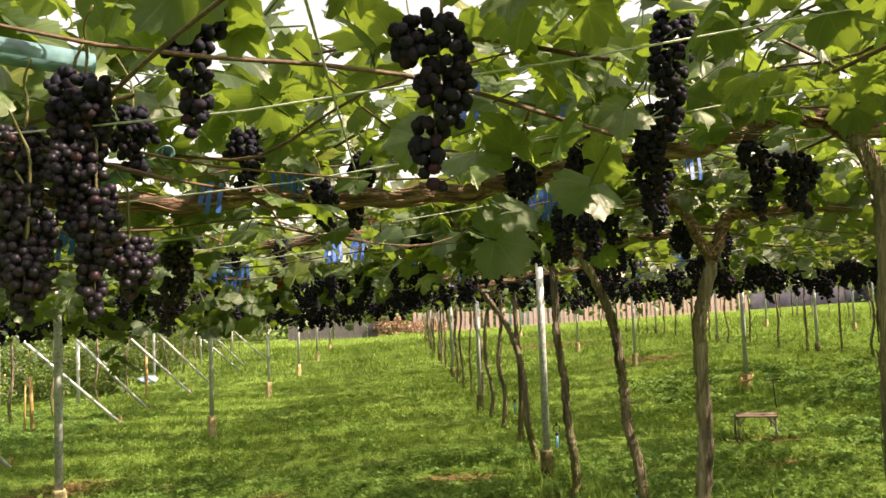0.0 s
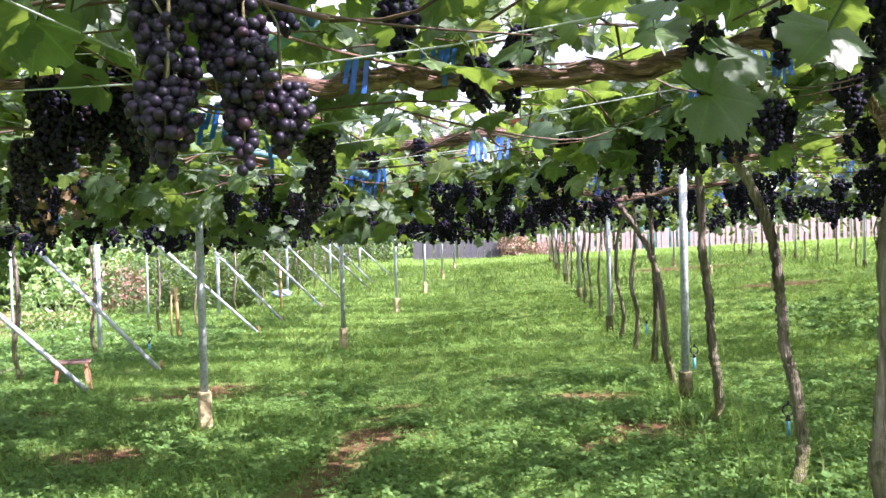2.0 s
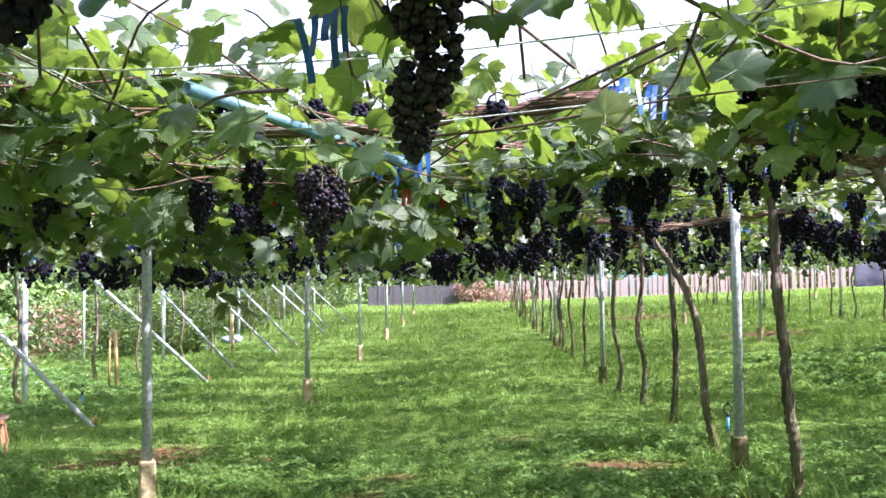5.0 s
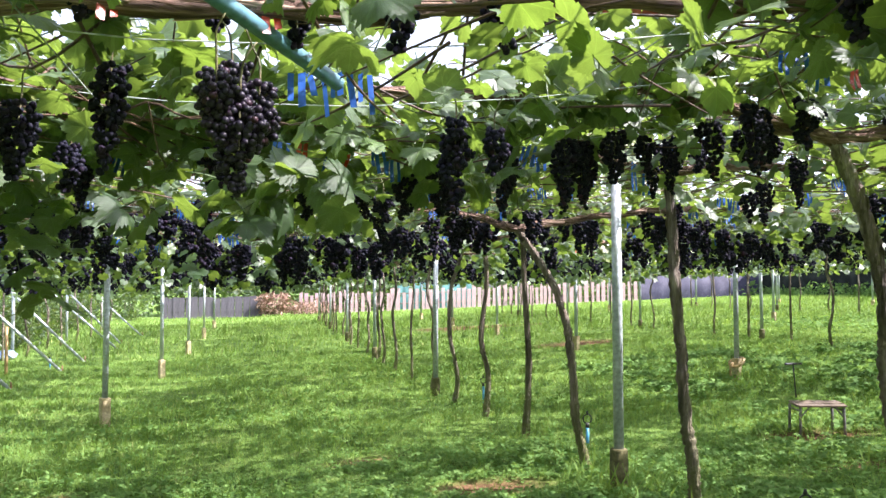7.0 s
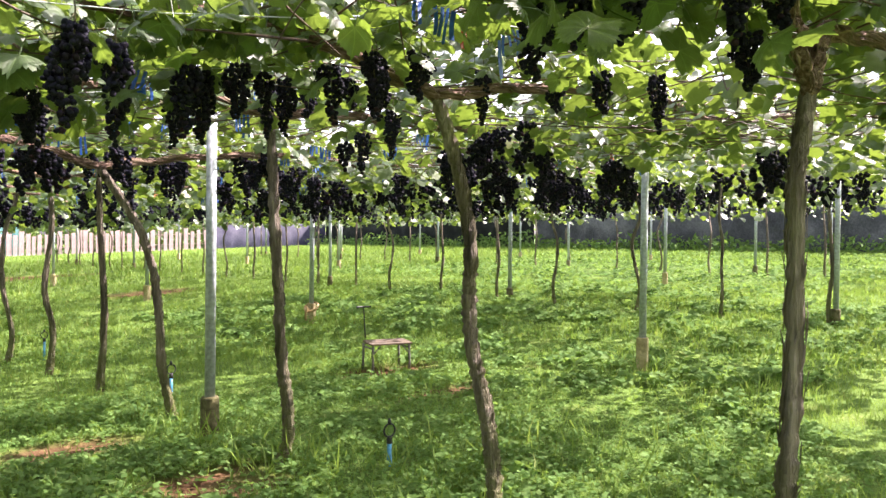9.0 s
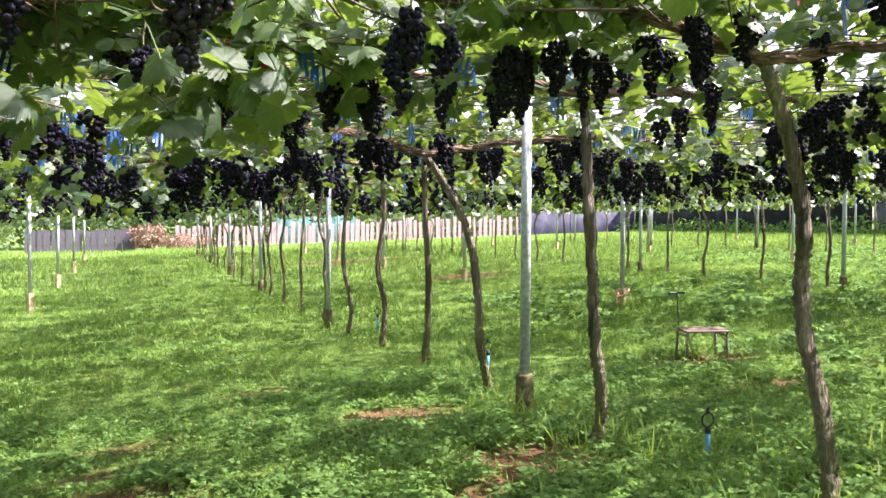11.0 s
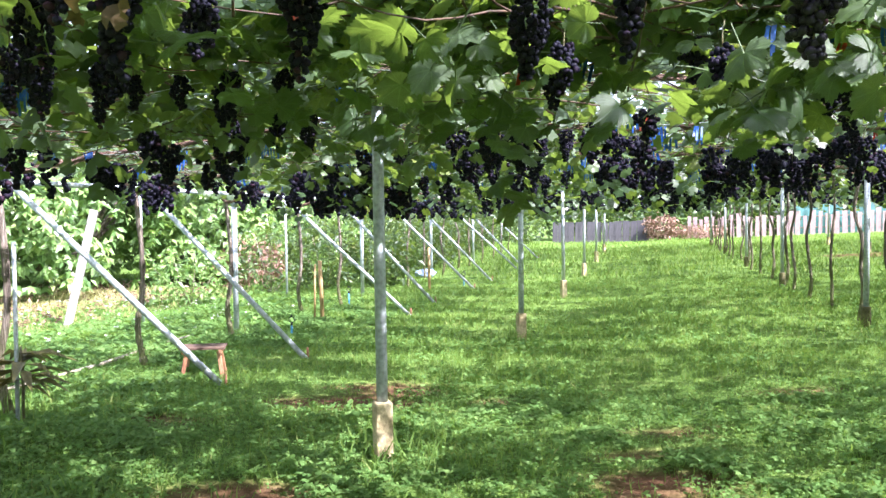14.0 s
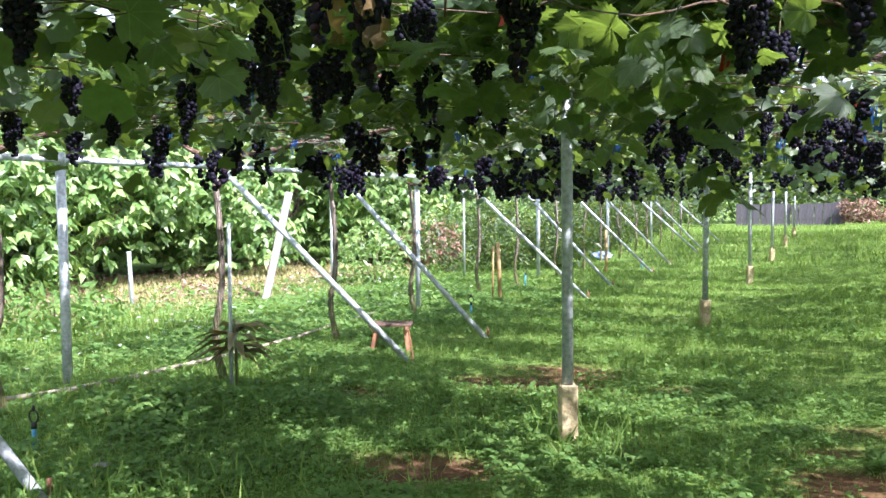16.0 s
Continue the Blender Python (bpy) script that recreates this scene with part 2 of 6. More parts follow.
M_BAG = two_scale("plastic_bag", (0.16, 0.24, 0.46), (0.28, 0.36, 0.58), (0.42, 0.48, 0.66), 8, 40, 0.35)


for dull in (M_TARP, M_NET, M_WALL):
    dull.node_tree.nodes["Principled BSDF"].inputs["Specular IOR Level"].default_value = 0.08


def grape_mat(name, single):
    m, n, l, b = mat(name, 0.38)
    rnd = n.new("ShaderNodeObjectInfo").outputs["Random"] if single else n.new("ShaderNodeNewGeometry").outputs["Random Per Island"]
    # skin tones raised, and a bluer bloom on joined bunches, paint haze into the colour
    skin = ramp(n, l, rnd, [(0.0, (0.010, 0.010, 0.019)), (0.75, (0.018, 0.015, 0.029)), (0.96, (0.022, 0.012, 0.026)), (1.0, (0.05, 0.020, 0.030))])
    bloom_haze = ramp(n, l, noise_fac(n, l, 1.3 if single else 70, 4), [(0.4, (0.10, 0.10, 0.10)), (0.72, (0.42, 0.42, 0.42))])
    l.new(blend(n, l, bloom_haze, skin, (0.025, 0.016, 0.020) if single else (0.020, 0.024, 0.038)), b.inputs["Base Color"])
    rr = n.new("ShaderNodeMapRange")
    rr.inputs[3].default_value, rr.inputs[4].default_value = (0.36, 0.56) if single else (0.50, 0.80)
    b.inputs["Specular IOR Level"].default_value = 0.2 if single else 0.07
    l.new(bloom_haze, rr.inputs[0])
    l.new(rr.outputs[0], b.inputs["Roughness"])
    return m


M_GRAPE, M_GRAPE1 = grape_mat("grape_skin", False), grape_mat("grape_skin_near", True)

# bare, trodden patches of reddish soil: x, y, half-length, half-width
BARE = [(-0.45, 2.2, 0.16, 0.35), (-0.36, 2.78, 0.17, 0.3), (-0.28, 3.32, 0.17, 0.20), (-0.29, 3.64, 0.24, 0.16), (-0.30, 4.12, 0.16, 0.1), (-0.19, 4.60, 0.13, 0.1), (-2.18, 5.84, 0.34, 0.28), (-1.29, 5.56, 0.12, 0.1),
        (-2.34, 5.22, 0.46, 0.27), (-2.18, 3.24, 0.28, 0.20), (1.60, 3.50, 0.30, 0.14), (1.66, 3.30, 0.2, 0.12), (1.37, 4.48, 0.36, 0.15), (1.20, 4.62, 0.2, 0.1),
        (0.77, 5.73, 0.25, 0.12), (4.04, 4.42, 0.36, 0.10), (4.2, 5.45, 0.34, 0.2), (-3.95, 3.95, 0.22, 0.12), (1.24, 3.07, 0.2, 0.12), (6.2, 23.6, 1.4, 0.6), (6.4, 15.8, 0.8, 0.4), (-3.35, 4.55, 0.2, 0.1)]


def step(u):
    u = np.clip(u, 0, 1)
    return u * u * (3 - 2 * u)


def ground_z(x, y):
    """Height of the soil: a gentle fall to the aisle's far side and a rise to the other."""
    x, y = np.asarray(x, float), np.asarray(y, float)
    z = -0.17 * step((2.05 - x) / 3.7) - 0.12 * step((y - 4) / 6) * (1 - step((y - 16) / 14)) * (1 - step((x - 3) / 4))
    z = z + 0.032 * np.clip(x - 4.2, 0, 24) * step((x - 3.2) / 3)
    z = z + 0.11 * np.exp(-((x + 3.75) / 0.55) ** 2 - ((y - 3.72) / 0.35) ** 2)
    z = z - 0.03 * np.exp(-((x - 2.2) / 1.3) ** 2)
    return z + 0.012 * np.sin(1.7 * x + 0.6 * np.sin(y)) * np.sin(1.3 * y + 1.0)


def bare(x, y):
    """1 in the middle of a trodden patch, 0 outside."""
    out = np.zeros_like(x)
    for n, (cx, cy, a, b) in enumerate(BARE):
        d = ((x - cx) / (1.3 * a)) ** 2 + ((y - cy) / (1.35 * b)) ** 2 + 0.35 * np.sin(13 * x + n) * np.sin(11 * y + 2 * n) + 0.4 * np.sin(41 * x + 3 * np.sin(23 * y)) * np.sin(37 * y + n)
        out = np.maximum(out, 1 - step((d - 0.5) / 0.8))
    return out


def ground_mat():
    m, n, l, b = mat("soil_and_turf", 0.95)
    turf = ramp(n, l, noise_fac(n, l, 2.2, 6), [(0.3, (0.085, 0.15, 0.033)), (0.55, (0.135, 0.22, 0.048)), (0.75, (0.20, 0.25, 0.075))])
    turf = blend(n, l, 0.8, turf, ramp(n, l, noise_fac(n, l, 45, 5), [(0.3, (0.6, 0.6, 0.6)), (0.7, (1.2, 1.2, 1.2))]), "MULTIPLY")
    soil = ramp(n, l, noise_fac(n, l, 9, 6), [(0.3, (0.085, 0.045, 0.024)), (0.55, (0.16, 0.088, 0.049)), (0.75, (0.26, 0.155, 0.092))])
    soil = blend(n, l, 0.6, soil, ramp(n, l, noise_fac(n, l, 70, 5), [(0.3, (0.6, 0.6, 0.6)), (0.7, (1.2, 1.2, 1.2))]), "MULTIPLY")
    at = n.new("ShaderNodeAttribute")
    at.attribute_name = "bare"
    l.new(blend(n, l, at.outputs["Fac"], turf, soil), b.inputs["Base Color"])
    b.inputs["Specular IOR Level"].default_value = 0.08
    bump(n, l, b, noise_fac(n, l, 30, 6), 0.8, 0.03)
    return m


# ---- mesh helpers ----
def to_mesh(name, V, F, material, smooth=True):
    me = bpy.data.meshes.new(name)
    V = np.asarray(V, np.float32)
    me.vertices.add(len(V))
    me.vertices.foreach_set("co", V.ravel())
    if isinstance(F, np.ndarray):
        k = F.shape[1]
        loops, starts = F.ravel(), np.arange(len(F)) * k
    else:
        loops = np.array([i for f in F for i in f])
        starts = np.cumsum([0] + [len(f) for f in F[:-1]])
    me.loops.add(len(loops))
    me.loops.foreach_set("vertex_index", loops.astype(np.int32))
    me.polygons.add(len(starts))
    me.polygons.foreach_set("loop_start", starts.astype(np.int32))
    me.polygons.foreach_set("use_smooth", np.full(len(starts), smooth))
    me.update(calc_edges=True)
    me.validate()
    me.materials.append(material)
    return me


def part(name, me, parent, label="", m=None):
    ob = new(name, me)
    ob.parent = parent
    if m is not None:
        ob.matrix_local = m
    return tagged(ob, label) if label else ob


def empty(name, place, label, category, group=""):
    ob = new(name)
    ob.empty_display_size = 0.1
    ob.location = place
    return tagged(ob, label, category, group)


def joined(*pieces):
    V, F, k = [], [], 0
    for v, f in pieces:
        V += [tuple(p) for p in v]
        F += [tuple(i + k for i in q) for q in f]
        k += len(v)
    return V, F


def curve(points, steps=6):
    """A smooth line through the points (x, y, z, radius)."""
    P = [np.array(p, float) for p in points]
    P = [2 * P[0] - P[1]] + P + [2 * P[-1] - P[-2]]
    out = []
    for i in range(1, len(P) - 2):
        for s in np.arange(steps) / steps:
            a, b, c, d = P[i - 1:i + 3]
            out.append(0.5 * (2 * b + (c - a) * s + (2 * a - 5 * b + 4 * c - d) * s * s + (3 * b - a - 3 * c + d) * s ** 3))
    return out + [P[-2]]


def tube(line, sides=8, lumps=0.0, seed=0, caps=True):
    """A tube along points (x, y, z, radius)."""
    rng = np.random.default_rng(seed)
    L = [np.asarray(p, float) for p in line]
    V, F = [], []
    ref = np.array((0.31, 0.87, 0.38))
    ridge = 1 + lumps * rng.uniform(-1, 1, sides)
    for i, p in enumerate(L):
        d = L[min(i + 1, len(L) - 1)][:3] - L[max(i - 1, 0)][:3]
        d /= np.linalg.norm(d) + 1e-9
        u = np.cross(d, ref if abs(d @ ref) < 0.9 else np.array((1.0, 0, 0)))
        u /= np.linalg.norm(u)
        v = np.cross(d, u)
        knob = 1 + lumps * rng.uniform(-0.7, 0.7)
        for k in range(sides):
            a = 2 * math.pi * k / sides
            r = p[3] * knob * ridge[k] * (1 + lumps * rng.uniform(-0.5, 0.5))
            V.append(p[:3] + r * (math.cos(a) * u + math.sin(a) * v))
    for i in range(len(L) - 1):
        for k in range(sides):
            a, b = i * sides + k, i * sides + (k + 1) % sides
            F.append((a, b, b + sides, a + sides))
    if caps:
        F.append(tuple(range(sides))[::-1])
        F.append(tuple(range(len(V) - sides, len(V))))
    return V, F


def rod(a, b, r, sides=10):
    return tube([(*a, r), (*b, r)], sides)


def pipe(a, b, r, wall=0.004, sides=14):
    """An open pipe with a wall."""
    V, F = tube([(*a, r), (*b, r)], sides, caps=False)
    W, G = tube([(*a, r - wall), (*b, r - wall)], sides, caps=False)
    k = len(V)
    F = F + [tuple(i + k for i in f[::-1]) for f in G]
    for base in (0, sides):
        for i in range(sides):
            j = (i + 1) % sides
            q = (base + i, base + j, k + base + j, k + base + i)
            F.append(q[::-1] if base == 0 else q)
    return V + W, F


def box(cx, cy, cz, sx, sy, sz, bevel=0.006):
    """A box with chamfered edges; cz is its middle."""
    bm = bmesh.new()
    bmesh.ops.create_cube(bm, size=1, matrix=Matrix.Translation((cx, cy, cz)) @ Matrix.Diagonal((sx, sy, sz, 1)))
    if bevel:
        bmesh.ops.bevel(bm, geom=bm.edges[:], offset=bevel, segments=1, affect="EDGES")
    V = [tuple(v.co) for v in bm.verts]
    bm.verts.index_update()
    F = [tuple(v.index for v in f.verts) for f in bm.faces]
    bm.free()
    return V, F


def moved(vf, m):
    return [tuple(m @ Vector(p)) for p in vf[0]], vf[1]


def frames_of(normal, spin):
    """Turning matrices whose third axis is the normal, spun about it."""
    w = normal / np.linalg.norm(normal, axis=1, keepdims=True)
    ref = np.where(np.abs(w[:, :1]) < 0.9, np.array([[1.0, 0, 0]]), np.array([[0, 1.0, 0]]))
    u = np.cross(ref, w)
    u /= np.linalg.norm(u, axis=1, keepdims=True)
    v = np.cross(w, u)
    c, s = np.cos(spin)[:, None], np.sin(spin)[:, None]
    return np.stack([c * u + s * v, -s * u + c * v, w], axis=2)


def scatter(name, tv, tf, pos, R, scale, material):
    """One mesh of many copies of a small template."""
    tv, tf = np.asarray(tv, float), np.asarray(tf, np.int64)
    s = np.asarray(scale, float)
    s = s[:, None] if s.ndim == 1 else s
    V = np.einsum("nij,nkj->nki", R, tv[None] * s[:, None, :]) + pos[:, None, :]
    F = tf[None] + (np.arange(len(pos)) * len(tv))[:, None, None]
    me = to_mesh(name, V.reshape(-1, 3), F.reshape(-1, 3), material)
    return leaf_coords(me, tv, len(pos)) if material is M_LEAFV else me


def leaf_coords(me, tv, count=1):
    """Keep each leaf's own coordinates for its veins."""
    at = me.attributes.new("leaf_co", "FLOAT_VECTOR", "POINT")
    at.data.foreach_set("vector", np.tile(np.asarray(tv, np.float32).ravel(), count))
    return me


def vine_leaf(detail, bend=0.22, fold=0.10, seed=0):
    """A lobed vine leaf, about 1 wide, its stalk at the origin and its tip along +y."""
    rng = np.random.default_rng(seed)
    half_a = np.array([0, 0.42, 0.80, 1.27, 1.70, 2.25, 2.75, 2.95])
    half_r = np.array([0.64, 0.485, 0.61, 0.475, 0.55, 0.50, 0.37, 0.16])
    key_a, key_r = np.concatenate([-half_a[:0:-1], half_a]), np.concatenate([half_r[:0:-1], half_r])
    n = (7, 11, 37, 61)[detail]
    ang = np.linspace(-2.8, 2.8, n)
    if detail == 2:
        half = [0, 0.10, 0.24, 0.34, 0.46, 0.60, 0.70, 0.80, 0.92, 1.06, 1.16, 1.30, 1.46, 1.58, 1.70, 1.86, 2.05, 2.4, 2.8]
        ang = np.array([-q for q in half[:0:-1]] + half)
    if detail < 2:
        ang = np.array([-2.6, -1.75, -0.86, 0, 0.86, 1.75, 2.6]) if detail == 0 else np.array([-2.7, -1.75, -1.28, -0.86, -0.4, 0, 0.4, 0.86, 1.28, 1.75, 2.7])
    rad = np.interp(ang, key_a, key_r)
    if detail >= 2:
        teeth = np.where(np.arange(n) % 2, -1, 1) if detail == 3 else np.tile([1, -1], n)[:n]
        rad = rad * (1 + (0.062 if detail == 3 else 0.05) * teeth) * rng.uniform(0.95, 1.05, n)

    def height(a, b):
        th, r = math.atan2(a, b), math.hypot(a, b)
        return fold * abs(a) * (1 if b > 0 else 0.4) - bend * r * r * 1.5 + 0.11 * r * r * math.cos(5 * th + seed) + 0.05 * math.sin(9 * a + seed) * r + 0.04 * r * math.cos(7 * b + 2 * seed)

    rings = ([1.0], [1.0], [0.55, 1.0], [0.34, 0.7, 1.0])[detail]
    V = [(0.0, 0.0, 0.0)]
    for f in rings:
        V += [(f * q * math.sin(t), f * q * math.cos(t) + 0.06 * f, height(f * q * math.sin(t), f * q * math.cos(t))) for t, q in zip(ang, rad)]
    F = [(0, i + 1, i) for i in range(1, n)]
    for k in range(len(rings) - 1):
        a, b = 1 + k * n, 1 + (k + 1) * n
        for i in range(n - 1):
            F += [(a + i, a + i + 1, b + i + 1), (a + i, b + i + 1, b + i)]
    if detail >= 2:
        # the leaf stalk, bent up towards its shoot
        b = len(V)
        for q, (y, z) in enumerate(((0.04, -0.01), (-0.25, 0.10 + 0.03 * seed), (-0.55, 0.34))):
            w = 0.020 - 0.003 * q
            V += [(0.05 * q * math.sin(seed) - w, y, z), (0.05 * q * math.sin(seed) + w, y, z), (0.05 * q * math.sin(seed), y + w, z + 1.4 * w)]
        for q in (0, 3):
            for i in range(3):
                j = (i + 1) % 3
                F += [(b + q + i, b + q + j, b + q + 3 + j), (b + q + i, b + q + 3 + j, b + q + 3 + i)]
    return V, F


def strip_leaf(w=0.16, bend=0.35):
    """A narrow leaf 1 long, along +y."""
    V = [(0, 0, 0), (-w, 0.45, 0.03), (w, 0.45, 0.03), (0, 0.5, -bend * 0.2), (0, 1, -bend)]
    F = [(0, 3, 1), (0, 2, 3), (1, 3, 4), (2, 4, 3)]
    return V, F


# ---- ground ----
gx = np.unique(np.concatenate([np.linspace(-300, -16, 12), np.linspace(-16, 34, 161), np.linspace(34, 300, 12)]))
gy = np.unique(np.concatenate([np.linspace(-300, -10, 12), np.linspace(-10, 16, 150), np.linspace(16, 48, 65), np.linspace(48, 600, 12)]))
X, Y = np.meshgrid(gx, gy)
Z = ground_z(np.clip(X, -20, 40), Y) - 0.02 * bare(X, Y)
nx = len(gx)
ii, jj = np.meshgrid(np.arange(nx - 1), np.arange(len(gy) - 1))
a0 = (jj * nx + ii).ravel()
me = to_mesh("ground", np.stack([X.ravel(), Y.ravel(), Z.ravel()], 1), np.stack([a0, a0 + 1, a0 + 1 + nx, a0 + nx], 1), ground_mat())
me.attributes.new("bare", "FLOAT", "POINT").data.foreach_set("value", bare(X, Y).ravel().astype(np.float32))
tagged(new("ground", me), "green grassy soil with reddish bare patches under the vines", "ground", kind="structure")


# ---- trellis ----
BAY = 3.68


def deck(x, y):
    """Height of the wires: tied up at the post rows and sagging under the crop between them."""
    x, y = np.asarray(x, float), np.asarray(y, float)
    u = np.mod(x + 1.65, BAY) / BAY
    lift = 1.86 - 0.19 * np.sin(np.pi * u) ** 1.3
    return lift + ground_z(x, y) * 0.8


def concrete_post(round_=False, high=0.3):
    if round_:
        return tube([(0, 0, -0.05, 0.053), (0, 0, high * 0.5, 0.052), (0, 0, high - 0.012, 0.051), (0, 0, high, 0.044)], 16, 0.04)
    return moved(box(0, 0, high / 2 - 0.03, 0.094, 0.094, high + 0.06, 0.007), pose(0, 0, 0, 0, 0, 30))


def pipe_post(high, foot, mossy, r=0.030):
    """A galvanised pipe standing in a short concrete footing."""
    p = empty("trellis_post", (0, 0, 0), "galvanised steel pipe post in a short %s concrete footing" % ("round mossy" if mossy else "square pale"), "post", "trellis posts")
    V, F = concrete_post(mossy, foot)
    part("footing", to_mesh("footing", V, F, M_MOSS if mossy else M_CONC, False if not mossy else True), p, "mossy round concrete" if mossy else "pale rough square concrete")
    part("pipe", to_mesh("pipe", *pipe((0, 0, foot - 0.02), (0, 0, high), r), M_STEEL), p)
    return p


def place_posts(x, ys, foot, mossy, high=1.86):
    first = pipe_post(high, foot, mossy)
    for k, y in enumerate(ys):
        m = pose(x, y, float(ground_z(x, y)), 0, 0, 0)
        if k == 0:
            first.matrix_basis = m
        else:
            copy_thing(first, pose(x, y, float(ground_z(x, y)), 0.4 * math.sin(3 * k), 0.5 * math.sin(5 * k), 90 * k))


place_posts(2.05, [-1.05, 4.3, 9.66, 15.3, 20.6, 25.9, 31.2], 0.235, True)
place_posts(-1.65, [-1.15, 3.97, 9.1, 14.23, 19.3, 24.4, 29.5], 0.31, False)
place_posts(5.72, [-1.3, 3.9, 9.0, 14.4, 19.8, 24.8, 30.0], 0.27, False)
place_posts(9.4, [-1.3, 3.9, 9.0, 14.1, 19.4, 24.6, 29.8], 0.2, True)
place_posts(13.08, [3.6, 8.6, 13.9, 19.2, 24.5, 29.8], 0.25, False)
place_posts(16.76, [3.6, 8.8, 14.0, 19.2, 24.5, 29.8], 0.2, True)
place_posts(20.44, [8.8, 14.0, 19.2, 24.5, 29.8], 0.2, False)


def edge_post(high):
    p = empty("edge_post", (0, 0, 0), "galvanised steel pipe post set in the grass at the trellis edge", "post", "edge posts")
    part("pipe", to_mesh("pipe", *pipe((0, 0, -0.1), (0, 0, high), 0.034), M_STEEL), p)
    part("collar", to_mesh("collar", *tube([(0, 0, high - 0.09, 0.039), (0, 0, high - 0.03, 0.039)], 12), M_STEEL), p)
    return p


first = edge_post(1.67)
for k, y in enumerate([3.85, -1.2, 9.35, 14.2, 19.3, 24.4, 29.5]):
    m = pose(-5.3, y, float(ground_z(-5.3, y)))
    if k == 0:
        first.matrix_basis = m
    else:
        copy_thing(first, m)


def brace(foot, top):
    p = empty("brace", foot, "sloping galvanised steel brace pipe pegged into the grass", "brace", "edge braces")
    d = Vector(top) - Vector(foot)
    part("pipe", to_mesh("pipe", *pipe(tuple(-0.06 * d.normalized()), tuple(d), 0.026), M_STEEL), p)
    part("peg", to_mesh("peg", *rod((0.03, 0.03, -0.15), (0.02, 0.02, 0.10), 0.012), M_WOODR), p, "rusty peg")


for fx, fy, ty in [(-3.5, 2.18, 2.1), (-3.55, 5.74, 5.56), (-3.55, 7.4, 7.5), (-3.62, 11.4, 10.9), (-3.7, 13.2, 13.1), (-3.6, 16.0, 15.8), (-3.6, 18.0, 18.1), (-3.5, 21.4, 21.2), (-3.7, 23.2, 23.2), (-3.6, 26.4, 26.3)]:
    brace((fx, fy, float(ground_z(fx, fy))), (-5.4, ty, 1.52))

rail = empty("edge_rail", (-5.3, 0, 1.45), "galvanised steel rail along the trellis edge", "rail")
part("pipe", to_mesh("pipe", *pipe((0, -4, 0.0), (0, 33, 0.0), 0.024), M_STEEL), rail)

# wires across the bays and along the rows
rng = np.random.default_rng(5)


def wire_run(pts, r):
    me = to_mesh("trellis_wire", *tube([(*p, r) for p in pts], 5, caps=False), M_WIRE)
    tagged(new("trellis_wire", me), "thin pale galvanised wire strung over the posts", "wire", "trellis wires")


for y in np.arange(-5, 33, 0.52):
    skew = rng.uniform(-0.12, 0.12)
    lift = rng.uniform(-0.03, 0.03)
    xs = np.arange(-5.3, 20.5, 0.46)
    wire_run([(x, y + skew * x * 0.1, float(deck(x, y)) + lift) for x in xs], 0.0017)
for x in np.arange(-5.3, 20.5, 0.61):
    wire_run([(x, y, float(deck(x, y)) + 0.015) for y in np.arange(-5, 33.1, 2.0)], 0.0017)


# ---- vines ----
def shags(line, count, seed, lift=0.35):
    """Thin strips of bark that lie along a limb and lift at one end."""
    rng = np.random.default_rng(seed)
    L = np.array([np.asarray(q, float) for q in line])
    V, F = [], []
    for _ in range(count):
        i = int(rng.integers(0, len(L) - 4))
        a, up = rng.uniform(0, 2 * math.pi), rng.uniform(0.0, 0.35)
        w = rng.uniform(0.002, 0.0055)
        k = len(V)
        for s in range(4):
            q = L[min(i + s, len(L) - 1)]
            d = L[min(i + s + 1, len(L) - 1)][:3] - L[max(i + s - 1, 0)][:3]
            d = d / (np.linalg.norm(d) + 1e-9)
            u = np.cross(d, (0.31, 0.87, 0.38))
            u /= np.linalg.norm(u)
            v = np.cross(d, u)
            o = math.cos(a + 0.15 * s) * u + math.sin(a + 0.15 * s) * v
            c = q[:3] + o * q[3] * (1.04 + up * (s / 3) ** 2)
            side = np.cross(d, o) * w * (1.0 if s < 3 else 0.4)
            V += [c - side, c + side, c + o * 0.002]
            if s:
                b = k + 3 * s
                F += [(b - 3, b - 1, b + 2, b), (b - 1, b - 2, b + 1, b + 2), (b - 2, b - 3, b, b + 1)]
    return V, F


def vine(profile, side, arms, seed, base_r=0.036, detail=9, label="gnarled brown grape vine trunk with arms on wires"):
    """profile: (height, sideways) of the trunk; side: the direction of sideways; arms: (points with radius) from its head."""
    p = empty("grape_vine", (0, 0, 0), label, "vine", "grape vines")
    top = profile[-1][0]
    profile = [q if len(q) == 3 else (q[0], q[1] * side[0], q[1] * side[1]) for q in profile]
    pts = [(sx, sy, h, 0.76 * base_r * (1.25 if h <= 0.01 else 1.0 - 0.25 * h / top)) for h, sx, sy in [(-0.06, *profile[0][1:])] + profile]
    trunk = part("trunk", to_mesh("trunk", *tube(curve(pts, detail), 12 if detail > 6 else 8, 0.24, seed), M_BARK), p)
    if seed < 20:
        tagged(part("bark", to_mesh("bark", *shags(curve(pts, detail), 110, seed), M_BARK), trunk), "peeling grey-brown bark strips", kind="stuff")
    for k, arm in enumerate(arms):
        line = knotted(arm, seed * 7 + k, 12 if detail > 6 else 4)
        limb = part("arm", to_mesh("arm", *tube(line, 14 if detail > 6 else 7, 0.10, seed * 7 + k), M_ARM), p)
        if seed < 20:
            tagged(part("bark", to_mesh("bark", *shags(line, 260, seed + k), M_SHAG), limb), "peeling reddish bark strips", kind="stuff")
    return p


